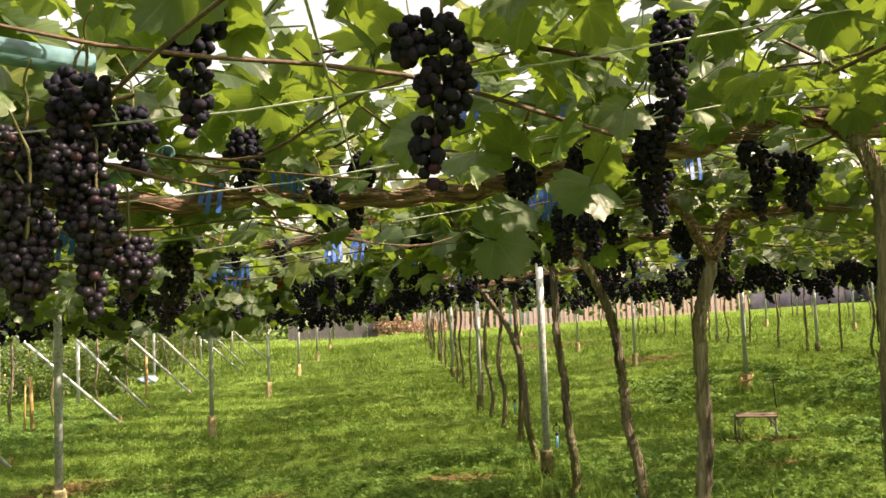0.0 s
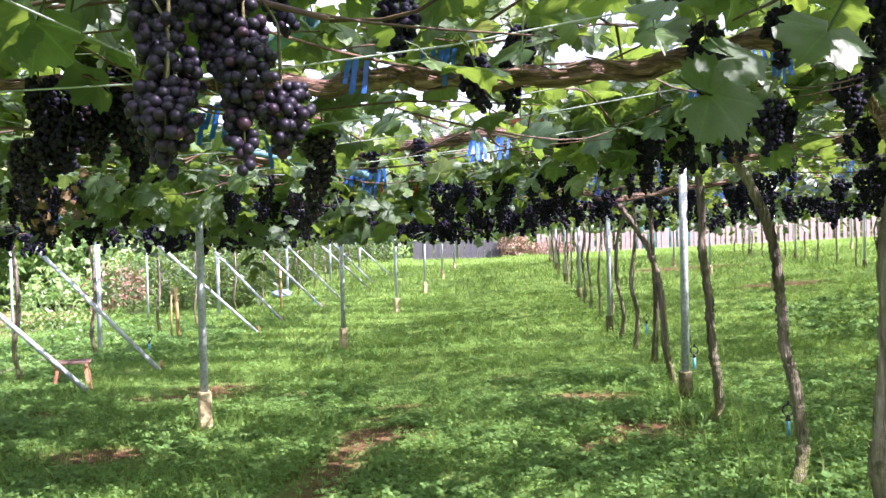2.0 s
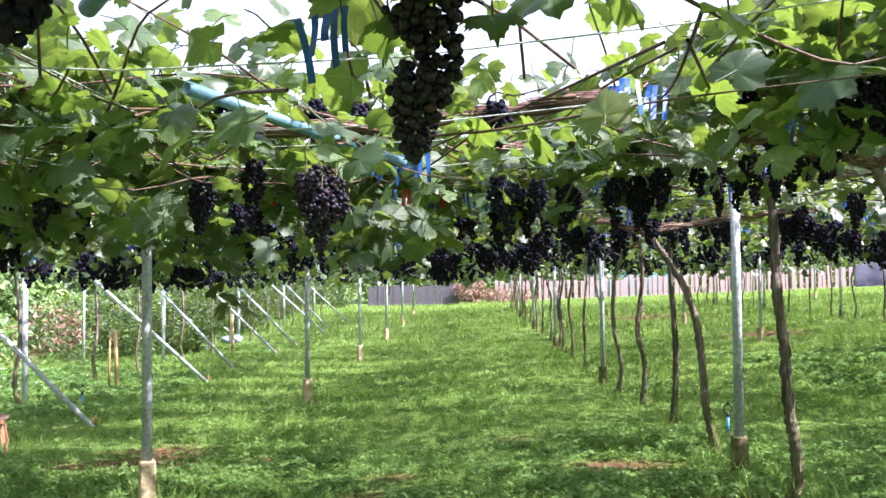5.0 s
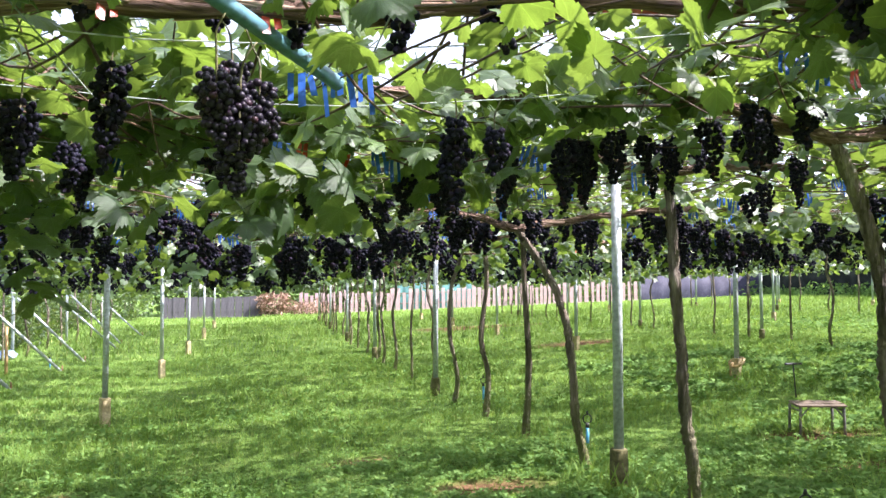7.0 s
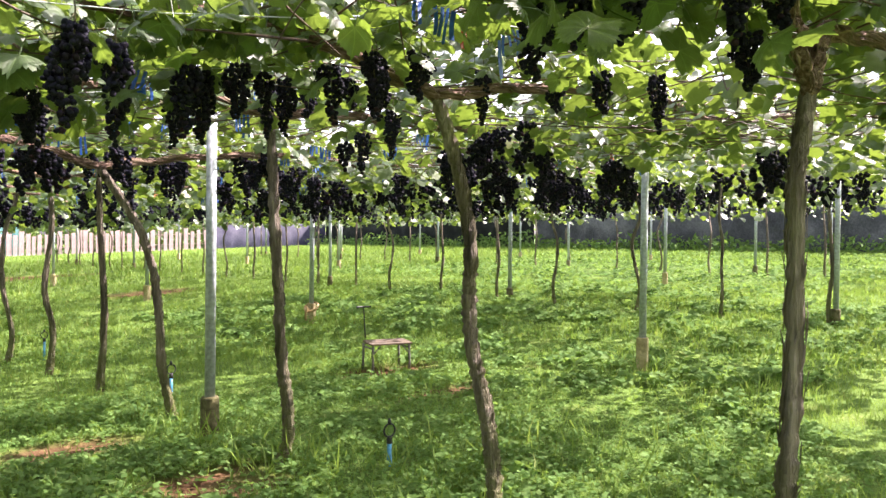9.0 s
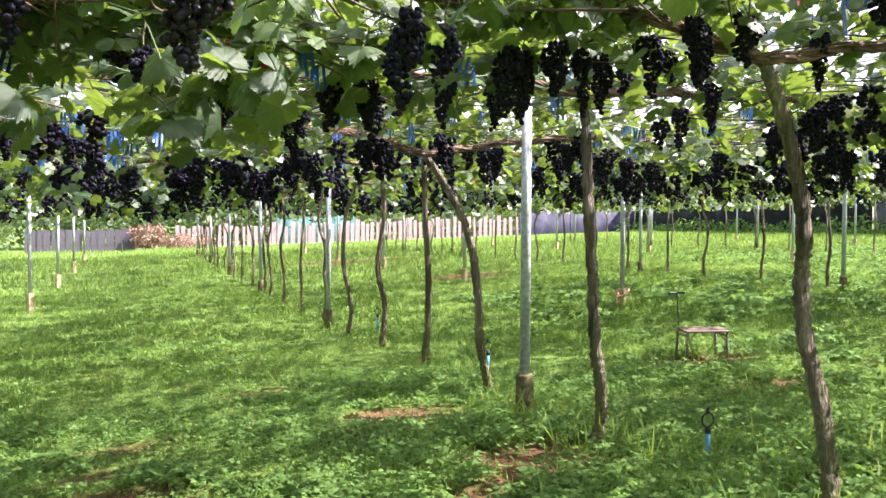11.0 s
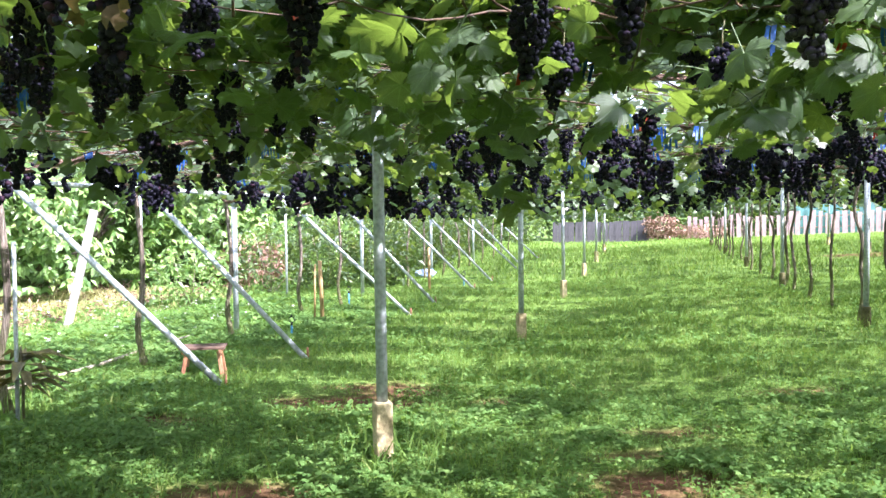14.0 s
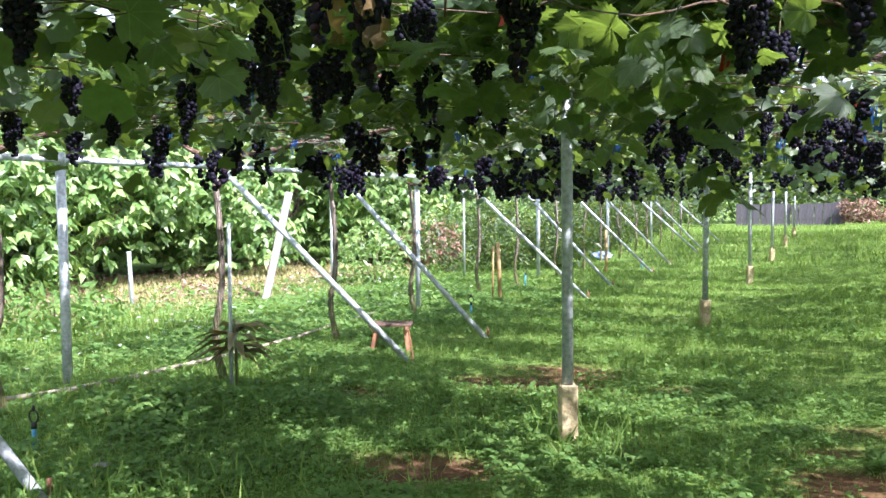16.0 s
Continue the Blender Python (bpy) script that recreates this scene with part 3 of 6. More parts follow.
def knotted(line, seed, steps):
    """An arm that wanders a little and swells softly at its old joints."""
    rng = np.random.default_rng(seed)
    P = np.array(curve(line, steps))
    n = len(P)
    swell = np.ones(n)
    for c in np.arange(4, n, 11) + rng.integers(-3, 4, len(np.arange(4, n, 11))):
        swell += rng.uniform(0.12, 0.38) * np.exp(-((np.arange(n) - c) / rng.uniform(0.9, 1.8)) ** 2)
    P[:, 1] += 0.006 * np.sin(0.9 * np.arange(n) + seed)
    P[:, 2] += 0.006 * np.sin(0.7 * np.arange(n) + 2 * seed)
    P[:, 3] *= 0.78 * swell
    return list(P)


def arm_line(x0, y0, start, head, to, rng, r0=0.030, r1=0.016, y_off=0.0, lift=0.0):
    """From the head of a trunk at start along the wires to x = to; all relative to (x0, y0)."""
    out = [(*start, r0 * 1.05)]
    n = max(4, int(abs(to - x0) / 0.42))
    for k in range(1, n + 1):
        f = k / n
        x = (to - x0) * f
        z = float(deck(x0 + x, y0)) + lift + rng.uniform(-0.025, 0.025) - float(ground_z(x0, y0))
        z = start[2] + (z - start[2]) * min(1, 2.4 * f)
        out.append((start[0] * (1 - f) + x, start[1] * (1 - f) + y_off * f + rng.uniform(-0.035, 0.035), z, r0 + (r1 - r0) * f))
    return out


def plant(x, y, profile, side, seed, reach=(-3.0, 3.0), y_off=0.0, base_r=0.036, detail=9, lift=0.03):
    rng = np.random.default_rng(seed)
    top = profile[-1]
    head = (top[1], top[2], top[0]) if len(top) == 3 else (top[1] * side[0], top[1] * side[1], top[0])
    arms = []
    for d in reach:
        start = head
        arms.append(arm_line(x, y, start, head, x + d, rng, base_r * 0.72, 0.013, y_off, lift))
    v = vine(profile, side, arms, seed, base_r, detail)
    v.matrix_basis = pose(x, y, float(ground_z(x, y)))
    return v


def plant_led(x, y, profile, side, seed, lines, base_r):
    """A vine whose arms follow given lines in the world."""
    g0 = float(ground_z(x, y))
    slim = 0.92 if seed == 11 else 1.0
    arms = [[(a - x, b - y, c - g0, r * slim) for a, b, c, r in line] for line in lines]
    v = vine(profile, side, arms, seed, base_r)
    v.matrix_basis = pose(x, y, g0)
    return v


SIDE = (0.858, -0.515)
ROW = [
    plant_led(2.05, -0.42, [(0, 0.08), (0.5, 0.06), (1.1, 0.045), (1.33, 0.052), (1.52, 0.058), (1.66, 0.058), (1.75, 0.032), (1.82, -0.01)], (1, 0), 11,
              [[(2.035, -0.42, 1.80, 0.030), (1.95, -0.39, 1.845, 0.031), (1.84, -0.38, 1.83, 0.031), (1.68, -0.38, 1.785, 0.031), (1.457, -0.38, 1.745, 0.031), (1.31, -0.38, 1.725, 0.031), (1.09, -0.38, 1.682, 0.031), (0.867, -0.38, 1.668, 0.031), (0.66, -0.38, 1.668, 0.030), (0.50, -0.38, 1.682, 0.029), (0.34, -0.38, 1.666, 0.028), (0.0, -0.37, 1.685, 0.025), (-0.35, -0.37, 1.70, 0.022), (-1.0, -0.35, 1.74, 0.016)],
               [(2.035, -0.42, 1.80, 0.030), (2.4, -0.42, 1.80, 0.028), (3.2, -0.4, 1.74, 0.024), (4.4, -0.42, 1.7, 0.015)]], 0.038),
    plant_led(2.10, 0.85, [(0, 0.03), (0.18, 0.0), (0.36, -0.025), (0.48, -0.050), (0.6, -0.037), (0.84, -0.013), (1.08, -0.011), (1.32, -0.011), (1.44, 0.015), (1.57, 0.056)], (1, 0), 12,
              [[(2.155, 0.85, 1.54, 0.030), (2.102, 0.85, 1.635, 0.027), (2.03, 0.86, 1.765, 0.026), (1.85, 0.95, 1.79, 0.025), (1.2, 1.10, 1.735, 0.025), (0.57, 1.12, 1.705, 0.025), (0.14, 1.12, 1.655, 0.024), (-0.28, 1.12, 1.645, 0.022), (-0.69, 1.12, 1.625, 0.019), (-1.2, 1.10, 1.66, 0.014)],
               [(2.155, 0.85, 1.54, 0.030), (2.205, 0.85, 1.664, 0.027), (2.245, 0.85, 1.718, 0.027), (2.33, 0.85, 1.725, 0.026), (2.6, 0.82, 1.735, 0.025), (3.3, 0.75, 1.72, 0.021), (4.4, 0.8, 1.68, 0.014)]], 0.042),
    plant(2.17, 2.10, [(0, -0.02, -0.03), (0.12, 0.02, 0.0), (0.24, 0.041, 0.03), (0.36, 0.028, 0.04), (0.48, 0.022, 0.06), (0.6, -0.002, 0.075), (0.72, -0.028, 0.085), (0.84, -0.028, 0.10), (0.96, -0.04, 0.09), (1.08, -0.06, 0.06), (1.2, -0.073, 0.063), (1.32, -0.097, 0.065), (1.44, -0.14, 0.06), (1.56, -0.197, 0.05), (1.68, -0.273, 0.03)], (1, 0), 13, base_r=0.037, lift=0.12),
    plant(2.10, 3.52, [(0, -0.035, 0.0), (0.07, 0.005, 0.02), (0.14, 0.026, 0.03), (0.24, 0.018, 0.02), (0.36, 0.012, 0.03), (0.48, -0.008, 0.033), (0.72, -0.026, 0.034), (0.84, -0.025, 0.038), (0.96, -0.045, 0.024), (1.2, -0.077, 0.0), (1.44, -0.068, 0.028), (1.78, -0.095, 0.025)], (1, 0), 14, base_r=0.038, lift=0.09),
    plant(2.06, 4.86, [(0, 0.012), (0.12, -0.015), (0.24, -0.041), (0.36, -0.064), (0.6, -0.075), (0.84, -0.099), (0.96, -0.119), (1.08, -0.156), (1.2, -0.198), (1.32, -0.269), (1.44, -0.349), (1.58, -0.455)], (1, 0), 15, base_r=0.036),
    plant(2.14, 6.38, [(0, 0.0), (0.6, 0.033), (1.3, 0.0), (1.76, -0.01)], SIDE, 16, base_r=0.032),
    plant(2.13, 7.62, [(0, 0.0), (0.4, 0.03), (0.77, -0.04), (1.3, 0.02), (1.75, 0.0)], SIDE, 17, base_r=0.033),
    plant(2.13, 9.0, [(0, 0.0), (0.3, 0.04), (0.8, -0.05), (1.3, -0.03), (1.55, 0.05), (1.75, 0.1)], SIDE, 18, base_r=0.032),
    plant(2.1, -2.0, [(0, 0.0), (0.6, 0.04), (1.2, 0.0), (1.7, 0.0)], SIDE, 19, (-0.5, 2.5)),
]

rng = np.random.default_rng(21)
proto = []
for k in range(6):
    w = [(0, 0.0)] + [(h, rng.uniform(-0.07, 0.07)) for h in (0.3, 0.62, 0.95, 1.3)] + [(1.75, rng.uniform(-0.08, 0.08))]
    proto.append((w, (math.cos(k), math.sin(k))))
made = {}
for row, ys in ((2.1, np.arange(10.35, 32.5, 1.31)), (9.4, np.arange(-0.1, 32.5, 1.34)), (16.76, np.arange(3.2, 32.5, 1.34)), (-5.05, (-2.3, -0.6, 1.1, 16.2, 17.9, 19.6, 21.2, 22.8, 24.5, 26.1, 27.8, 29.4))):
    for n, y in enumerate(ys):
        k = int(rng.integers(6))
        y = float(y) + rng.uniform(-0.12, 0.12)
        x = row + rng.uniform(-0.06, 0.06)
        reach = (-1.2, 3.0) if row < 0 else (-3.0, 3.0)
        if (k, row < 0) not in made:
            made[k, row < 0] = plant(x, y, *proto[k], 40 + k, reach, base_r=0.03, detail=5)
        else:
            copy_thing(made[k, row < 0], pose(x, y, float(ground_z(x, y))))
for n, (x, y) in enumerate([(-4.43, 4.44), (-4.84, 6.6), (-5.05, 8.7), (-5.3, 11.35), (-5.07, 12.4), (-4.93, 3.04), (-5.1, 14.6)]):
    plant(x, y, [(0, 0.03), (0.35, -0.02), (0.7, 0.03), (1.1, 0.03), (1.6, -0.01)], (0.84, 0.54), 60 + n, (-1.0, 2.7), base_r=0.033)

# thin brown canes trained along the wires
rng = np.random.default_rng(31)
V, F = [], []
for _ in range(1900):
    x, y = rng.uniform(-5.5, 19), rng.uniform(-4, 32) if rng.random() < 0.2 else rng.uniform(-1.5, 9)
    if y < 9 and rng.random() < 0.7:
        x, y = rng.uniform(-4, 4.5), rng.uniform(-1.5, 6.5)
    if y < 0.6 and rng.random() < 0.65:
        continue
    z = float(deck(x, y)) + rng.uniform(-0.03, 0.12)
    d = rng.normal(0, 1, 2)
    d[0] *= 0.5
    d /= np.linalg.norm(d)
    n = rng.uniform(0.5, 1.3)
    p = [(x + d[0] * n * s, y + d[1] * n * s, z + rng.uniform(-0.06, 0.06), 0.0040 - 0.0024 * s) for s in (0, 0.33, 0.66, 1)]
    v, f = tube(curve(p, 3), 5, 0.1, 1, False)
    k = len(V)
    V += v
    F += [tuple(i + k for i in q) for q in f]
tagged(new("vine_canes", to_mesh("vine_canes", V, F, M_CANE)), "thin brown vine canes lying along the wires", "canes", kind="stuff")

# ---- the leaf roof ----
rng = np.random.default_rng(7)
PATHS = np.array([(0.85, -2.4, 1.39), (0.7, -1.9, 1.29), (0.5, -1.5, 1.26), (0.17, -0.8, 1.17), (0.0, -0.35, 1.15), (-0.15, -0.2, 1.1), (-0.35, -0.32, 1.12)])


# arms and pipes that no leaf hangs under: two ends and the width of the strip
OPEN = [((0.395, -0.645, 1.745), (-0.32, 0.26, 1.70), 0.10), ((0.13, 1.37, 1.584), (-0.30, 0.70, 1.665), 0.11), ((0.45, -1.25, 1.755), (-0.25, -1.75, 1.78), 0.10),
        ((2.0, -0.38, 1.82), (1.0, -0.38, 1.69), 0.13), ((1.0, -0.38, 1.69), (-0.9, -0.36, 1.70), 0.11), ((1.0, 1.12, 1.72), (-0.9, 1.12, 1.64), 0.10), ((2.35, 0.85, 1.72), (1.95, 0.86, 1.74), 0.16)]


def clear_below(p):
    """Leaves that do not hang just under an arm or a pipe, nor low over the path."""
    ok = np.ones(len(p), bool)
    for a, b, w in OPEN:
        a, b = np.array(a), np.array(b)
        f = np.clip(((p - a)[:, :2] @ (b - a)[:2]) / ((b - a)[:2] @ (b - a)[:2]), 0, 1)
        c = a + f[:, None] * (b - a)
        ok &= (np.hypot(p[:, 0] - c[:, 0], p[:, 1] - c[:, 1]) > w) | (p[:, 2] > c[:, 2] + 0.05)
    low = (p[:, 0] > -0.7) & (p[:, 0] < 2.0) & (p[:, 1] > -1.6) & (p[:, 1] < -0.3) & (p[:, 2] < 1.75) & (np.mod(p[:, 0] * 977, 1) < 0.72)
    return ok & ~(low & (np.abs(p[:, 0] - 1.1) + np.abs(p[:, 1] + 1.15) > 0.2) & (np.abs(p[:, 0] - 0.12) + np.abs(p[:, 1] + 1.12) > 0.24))


def clear_of_path(p, r):
    off = p[:, None, :] - PATHS[None]
    d = np.linalg.norm(off, axis=2)
    return np.all((d > r) | ((off[:, :, 2] > 0.40) & (d > 0.54)), axis=1)


def gap_field(x, y):
    """Slow variation of how closely the roof is leafed."""
    return (np.sin(1.9 * x + 1.3 * np.sin(0.9 * y)) + np.sin(2.3 * y + 1.1 * np.sin(1.7 * x + 2)) + np.sin(0.8 * x - 1.1 * y)) / 3


# open spots in the roof: x, y, radius
HOLES = [(0.68, 0.36, 0.24), (1.04, 0.33, 0.22), (0.5, 0.7, 0.18), (0.70, 0.73, 0.2), (0.09, 0.88, 0.15), (1.12, 0.22, 0.2), (0.55, 0.45, 0.36), (-0.12, 0.42, 0.16), (1.15, -0.05, 0.25), (1.2, 4.6, 0.3), (-0.18, 3.5, 0.26), (-0.5, 3.6, 0.2)]


def roof_leaves(count, x0, x1, y0, y1, low=-0.10, high=0.30):
    x, y = rng.uniform(x0, x1, count), rng.uniform(y0, y1, count)
    even = 1 - 0.45 * step((x - 0.2) / 1.0)      # fewer clumps over the middle row
    keep = rng.uniform(0, 1, count) < np.clip(0.56 + even * (0.55 * gap_field(x, y) + 0.42 * np.cos(2 * np.pi * (y - 0.95) / 1.31 + 0.5 * np.sin(1.1 * x))) + 0.32 * step((-0.2 - x) / 1.2) * step((5.5 - y) / 2), 0.04, 1)
    for hx, hy, hr in HOLES:
        keep &= ((x - hx) ** 2 + (y - hy) ** 2 > hr * hr) | (rng.uniform(0, 1, count) < 0.07)
    x, y = x[keep], y[keep]
    n = len(x)
    z = deck(x, y) + rng.triangular(low, max(0.05, low + 0.06), high, n)
    # above an open spot no shoots stand up
    ok = np.ones(n, bool)
    for hx, hy, hr in HOLES:
        if hy < 1.2:
            ok &= (np.hypot(x - hx, (y - hy - 0.15) * 0.7) > 1.35 * hr) | (z < deck(x, y) + 0.12)
    x, y, z = x[ok], y[ok], z[ok]
    n = len(x)
    tilt = rng.normal(0, 0.72, (n, 2))
    nrm = np.stack([tilt[:, 0], tilt[:, 1], np.ones(n)], 1)
    return np.stack([x, y, z], 1), nrm, rng.uniform(0, 2 * np.pi, n), rng.uniform(0.064, 0.118, n)


def under_leaves(count, x0, x1, y0, y1, drop):
    """Leaves on shoots that hang below the wires."""
    x, y = rng.uniform(x0, x1, count), rng.uniform(y0, y1, count)
    keep = rng.uniform(0, 1, count) < np.clip(0.5 + 0.8 * gap_field(1.3 * x + 4, 1.2 * y), 0.05, 1)
    x, y = x[keep], y[keep]
    n = len(x)
    z = deck(x, y) - rng.uniform(0, 1, n) ** 1.3 * drop
    nrm = np.stack([rng.normal(0, 0.7, n), rng.normal(-0.15, 0.7, n), np.full(n, 0.8)], 1)
    return np.stack([x, y, z], 1), nrm, rng.uniform(0, 2 * np.pi, n), rng.uniform(0.062, 0.112, n)


def hanging(cx, cy, cz, spread, count):
    """Leaves of a shoot that droops below the roof."""
    p = np.stack([rng.normal(cx, spread, count), rng.normal(cy, spread, count), rng.normal(cz, 0.07, count)], 1)
    nrm = np.stack([rng.normal(0, 0.8, count), rng.normal(-0.3, 0.8, count), np.full(count, 0.8)], 1)
    return p, nrm, rng.uniform(0, 2 * np.pi, count), rng.uniform(0.075, 0.132, count)


def add_leaves(name, sets, detail, label, skip=None):
    p, nrm, spin, size = (np.concatenate(c) for c in zip(*sets))
    ok = clear_of_path(p, 0.6) & clear_below(p)
    if skip is not None:
        ok &= ~skip
    p, nrm, spin, size = p[ok], nrm[ok], spin[ok], size[ok]
    if detail == 0:
        size = size * np.where((p[:, 0] > 12) | (p[:, 1] > 16), 1.62, 1.2)
    if detail == 2:
        # two ways of curling
        h = len(p) // 2
        tagged(new(name, scatter(name, *vine_leaf(2, 0.34, 0.18, 5), p[:h], frames_of(nrm[:h], spin[:h]), size[:h], M_LEAFV)), label, "foliage", kind="stuff")
        p, nrm, spin, size = p[h:], nrm[h:], spin[h:], size[h:]
    me = scatter(name, *vine_leaf(detail, 0.24, 0.12, 2), p, frames_of(nrm, spin), size, M_LEAFV if detail == 2 else M_LEAF)
    return tagged(new(name, me), label, "foliage", kind="stuff")


near = [roof_leaves(500, -3.6, -1.7, -0.2, 2.4, 0.0, 0.3), roof_leaves(950, 2.3, 5.0, 2.2, 6.2, 0.0, 0.35), roof_leaves(850, -1.3, 0.2, 0.9, 2.35, 0.0, 0.3), roof_leaves(1500, -3.5, -0.8, 3.6, 7.0, 0.0, 0.3), roof_leaves(700, 0.2, 3.0, 0.2, 4.0, 0.05, 0.4), roof_leaves(19500, -3.5, 4.5, -3.2, 6.5), roof_leaves(1900, -3.5, -0.3, -1.0, 4.5), roof_leaves(800, -3.0, -0.5, 2.0, 6.5), roof_leaves(850, -0.8, 1.6, 1.2, 3.0, -0.02, 0.35), roof_leaves(700, -1.9, -0.3, 0.9, 2.7), roof_leaves(420, 0.95, 2.0, 0.15, 1.1, -0.10, 0.25), roof_leaves(450, -2.6, -0.5, 2.0, 6.5), roof_leaves(350, 2.0, 3.6, 0.2, 1.4), roof_leaves(2400, -3.0, 6.0, 3.4, 8.0, 0.10, 0.55), roof_leaves(1300, 2.4, 6.0, 0.3, 3.8, 0.10, 0.5), roof_leaves(700, 0.6, 2.4, 0.8, 2.6, -0.02, 0.3), roof_leaves(1050, -2.0, 3.2, 0.2, 3.6, 0.05, 0.5), roof_leaves(900, -1.0, 2.6, -1.6, 0.0, 0.08, 0.4), roof_leaves(800, -1.0, 0.7, -1.5, 0.2, 0.04, 0.35), under_leaves(560, -3.4, 0.1, 1.0, 6.0, 0.34), under_leaves(800, 0.1, 4.4, 1.4, 6.5, 0.16), under_leaves(160, -1.6, 1.8, -1.2, 1.0, 0.14)]
for c in [(-0.72, 2.34, 1.33, 0.07, 8), (-0.75, 1.75, 1.47, 0.14, 15), (0.02, 1.85, 1.42, 0.12, 26), (-1.3, 3.3, 1.45, 0.2, 22), (-0.5, 2.9, 1.48, 0.18, 7),
          (-1.6, 2.4, 1.48, 0.16, 12), (-2.2, 3.4, 1.47, 0.24, 20), (1.1, -1.15, 1.63, 0.10, 9), (0.98, 0.75, 1.60, 0.13, 30), (1.4, 1.1, 1.72, 0.15, 26), (1.75, 0.8, 1.74, 0.14, 22), (0.75, 2.3, 1.55, 0.14, 16), (-0.7, 0.9, 1.52, 0.12, 16), (-0.85, -0.1, 1.58, 0.12, 14),
          (-1.0, -0.6, 1.6, 0.16, 20), (-1.9, 1.2, 1.52, 0.2, 18), (0.12, -1.12, 1.63, 0.08, 30), (-0.02, -0.62, 1.90, 0.16, 55), (0.28, -0.72, 1.92, 0.14, 45), (-0.2, -1.0, 1.88, 0.2, 80), (0.2, -0.95, 1.80, 0.16, 45), (0.9, -0.2, 1.86, 0.2, 50), (-0.66, 2.32, 1.20, 0.03, 3), (-1.16, 2.42, 1.44, 0.08, 6), (-0.64, 2.36, 1.12, 0.02, 2), (-0.95, 2.5, 1.46, 0.12, 8), (0.10, 2.75, 1.48, 0.09, 9), (0.20, 2.6, 1.52, 0.09, 10)]:
    near.append(hanging(*c))
p, nrm, spin, size = (np.concatenate(c) for c in zip(*near))
# the leaves nearest the path, each on its own vine
box_ok = (p[:, 0] > -1.5) & (p[:, 0] < 1.8) & (p[:, 1] > -1.5) & (p[:, 1] < 3.0) & clear_of_path(p, 0.6) & clear_below(p)
order = np.where(box_ok)[0]
order = order[np.argsort(p[order, 2])][:290]
mine = np.zeros(len(p), bool)
mine[order] = True
shapes = [leaf_coords(to_mesh("leaf", *vine_leaf(3, 0.16 + 0.09 * k, 0.06 + 0.06 * k, k), M_LEAF1), vine_leaf(3, 0.16 + 0.09 * k, 0.06 + 0.06 * k, k)[0]) for k in range(6)]
for n, i in enumerate(order):
    host = min(ROW, key=lambda v: abs(v.matrix_basis.translation.y - p[i, 1]))
    R = frames_of(nrm[i:i + 1], spin[i:i + 1])[0]
    m = Matrix.LocRotScale(Vector(p[i]) - host.matrix_basis.translation, Matrix(R.tolist()).to_quaternion(), (size[i],) * 3)
    part("leaf", shapes[n % 6], host, "", m)
close = (p[:, 1] < 2.9) & (p[:, 1] > -2.0) & (np.abs(p[:, 0] - 0.3) < 2.2)
add_leaves("vine_foliage", near, 2, "broad lobed green vine leaves over wires, lit through from above", mine | ~close)
add_leaves("vine_foliage", near, 1, "broad lobed green vine leaves over wires", mine | close)
# the set below y = -3.2 is unseen, added to close off light from behind
add_leaves("vine_foliage", [roof_leaves(9500, -5.4, -3.5, -5, 33), roof_leaves(2600, -5.2, -3.3, 2.5, 11, 0.0, 0.28), roof_leaves(900, -3.4, -1.0, 6.5, 9, 0.0, 0.28), roof_leaves(2200, -2.6, 1.0, 6.5, 13, 0.0, 0.3), roof_leaves(5500, -3.5, 4.5, -6.5, -3.2), 
                            under_leaves(6500, -5.4, 12, 6.0, 16, 0.36), under_leaves(500, -5.3, -3.4, 0, 6, 0.15), under_leaves(1500, 4.5, 12, 0, 6, 0.28)], 1, "broad green vine leaves covering the trellis")
add_leaves("vine_foliage", [roof_leaves(20000, 4.5, 12, -5, 8), roof_leaves(34000, -3.5, 12, 6.5, 16), roof_leaves(26000, -3.5, 12, 16, 33.5), roof_leaves(30000, 12, 28.3, -2, 33.5), under_leaves(9000, -5.4, 20, 16, 33.5, 0.42), under_leaves(3500, 12, 28, 0, 33.5, 0.42)], 0, "distant green vine leaves covering the trellis")


# ---- grapes ----
def ico(sub):
    bm = bmesh.new()
    bmesh.ops.create_icosphere(bm, subdivisions=sub, radius=1)
    bm.verts.index_update()
    V = np.array([tuple(v.co) for v in bm.verts])
    F = np.array([tuple(v.index for v in f.verts) for f in bm.faces])
    bm.free()
    return V, F


def bead(seg, rings):
    """A plain round bead of few faces."""
    V = [(0, 0, 1.0)] + [(math.sin(math.pi * r / rings) * math.cos(2 * math.pi * (k + 0.5 * r) / seg), math.sin(math.pi * r / rings) * math.sin(2 * math.pi * (k + 0.5 * r) / seg), math.cos(math.pi * r / rings)) for r in range(1, rings) for k in range(seg)] + [(0, 0, -1.0)]
    F = [(0, 1 + k, 1 + (k + 1) % seg) for k in range(seg)]
    for r in range(rings - 2):
        for k in range(seg):
            a, b = 1 + r * seg + k, 1 + r * seg + (k + 1) % seg
            F += [(a, a + seg, b + seg), (a, b + seg, b)]
    last = len(V) - 1
    return np.array(V), np.array(F + [(last, last - seg + (k + 1) % seg, last - seg + k) for k in range(seg)])


BEADS = [bead(4, 3), bead(5, 4), bead(6, 5), bead(4, 2)]


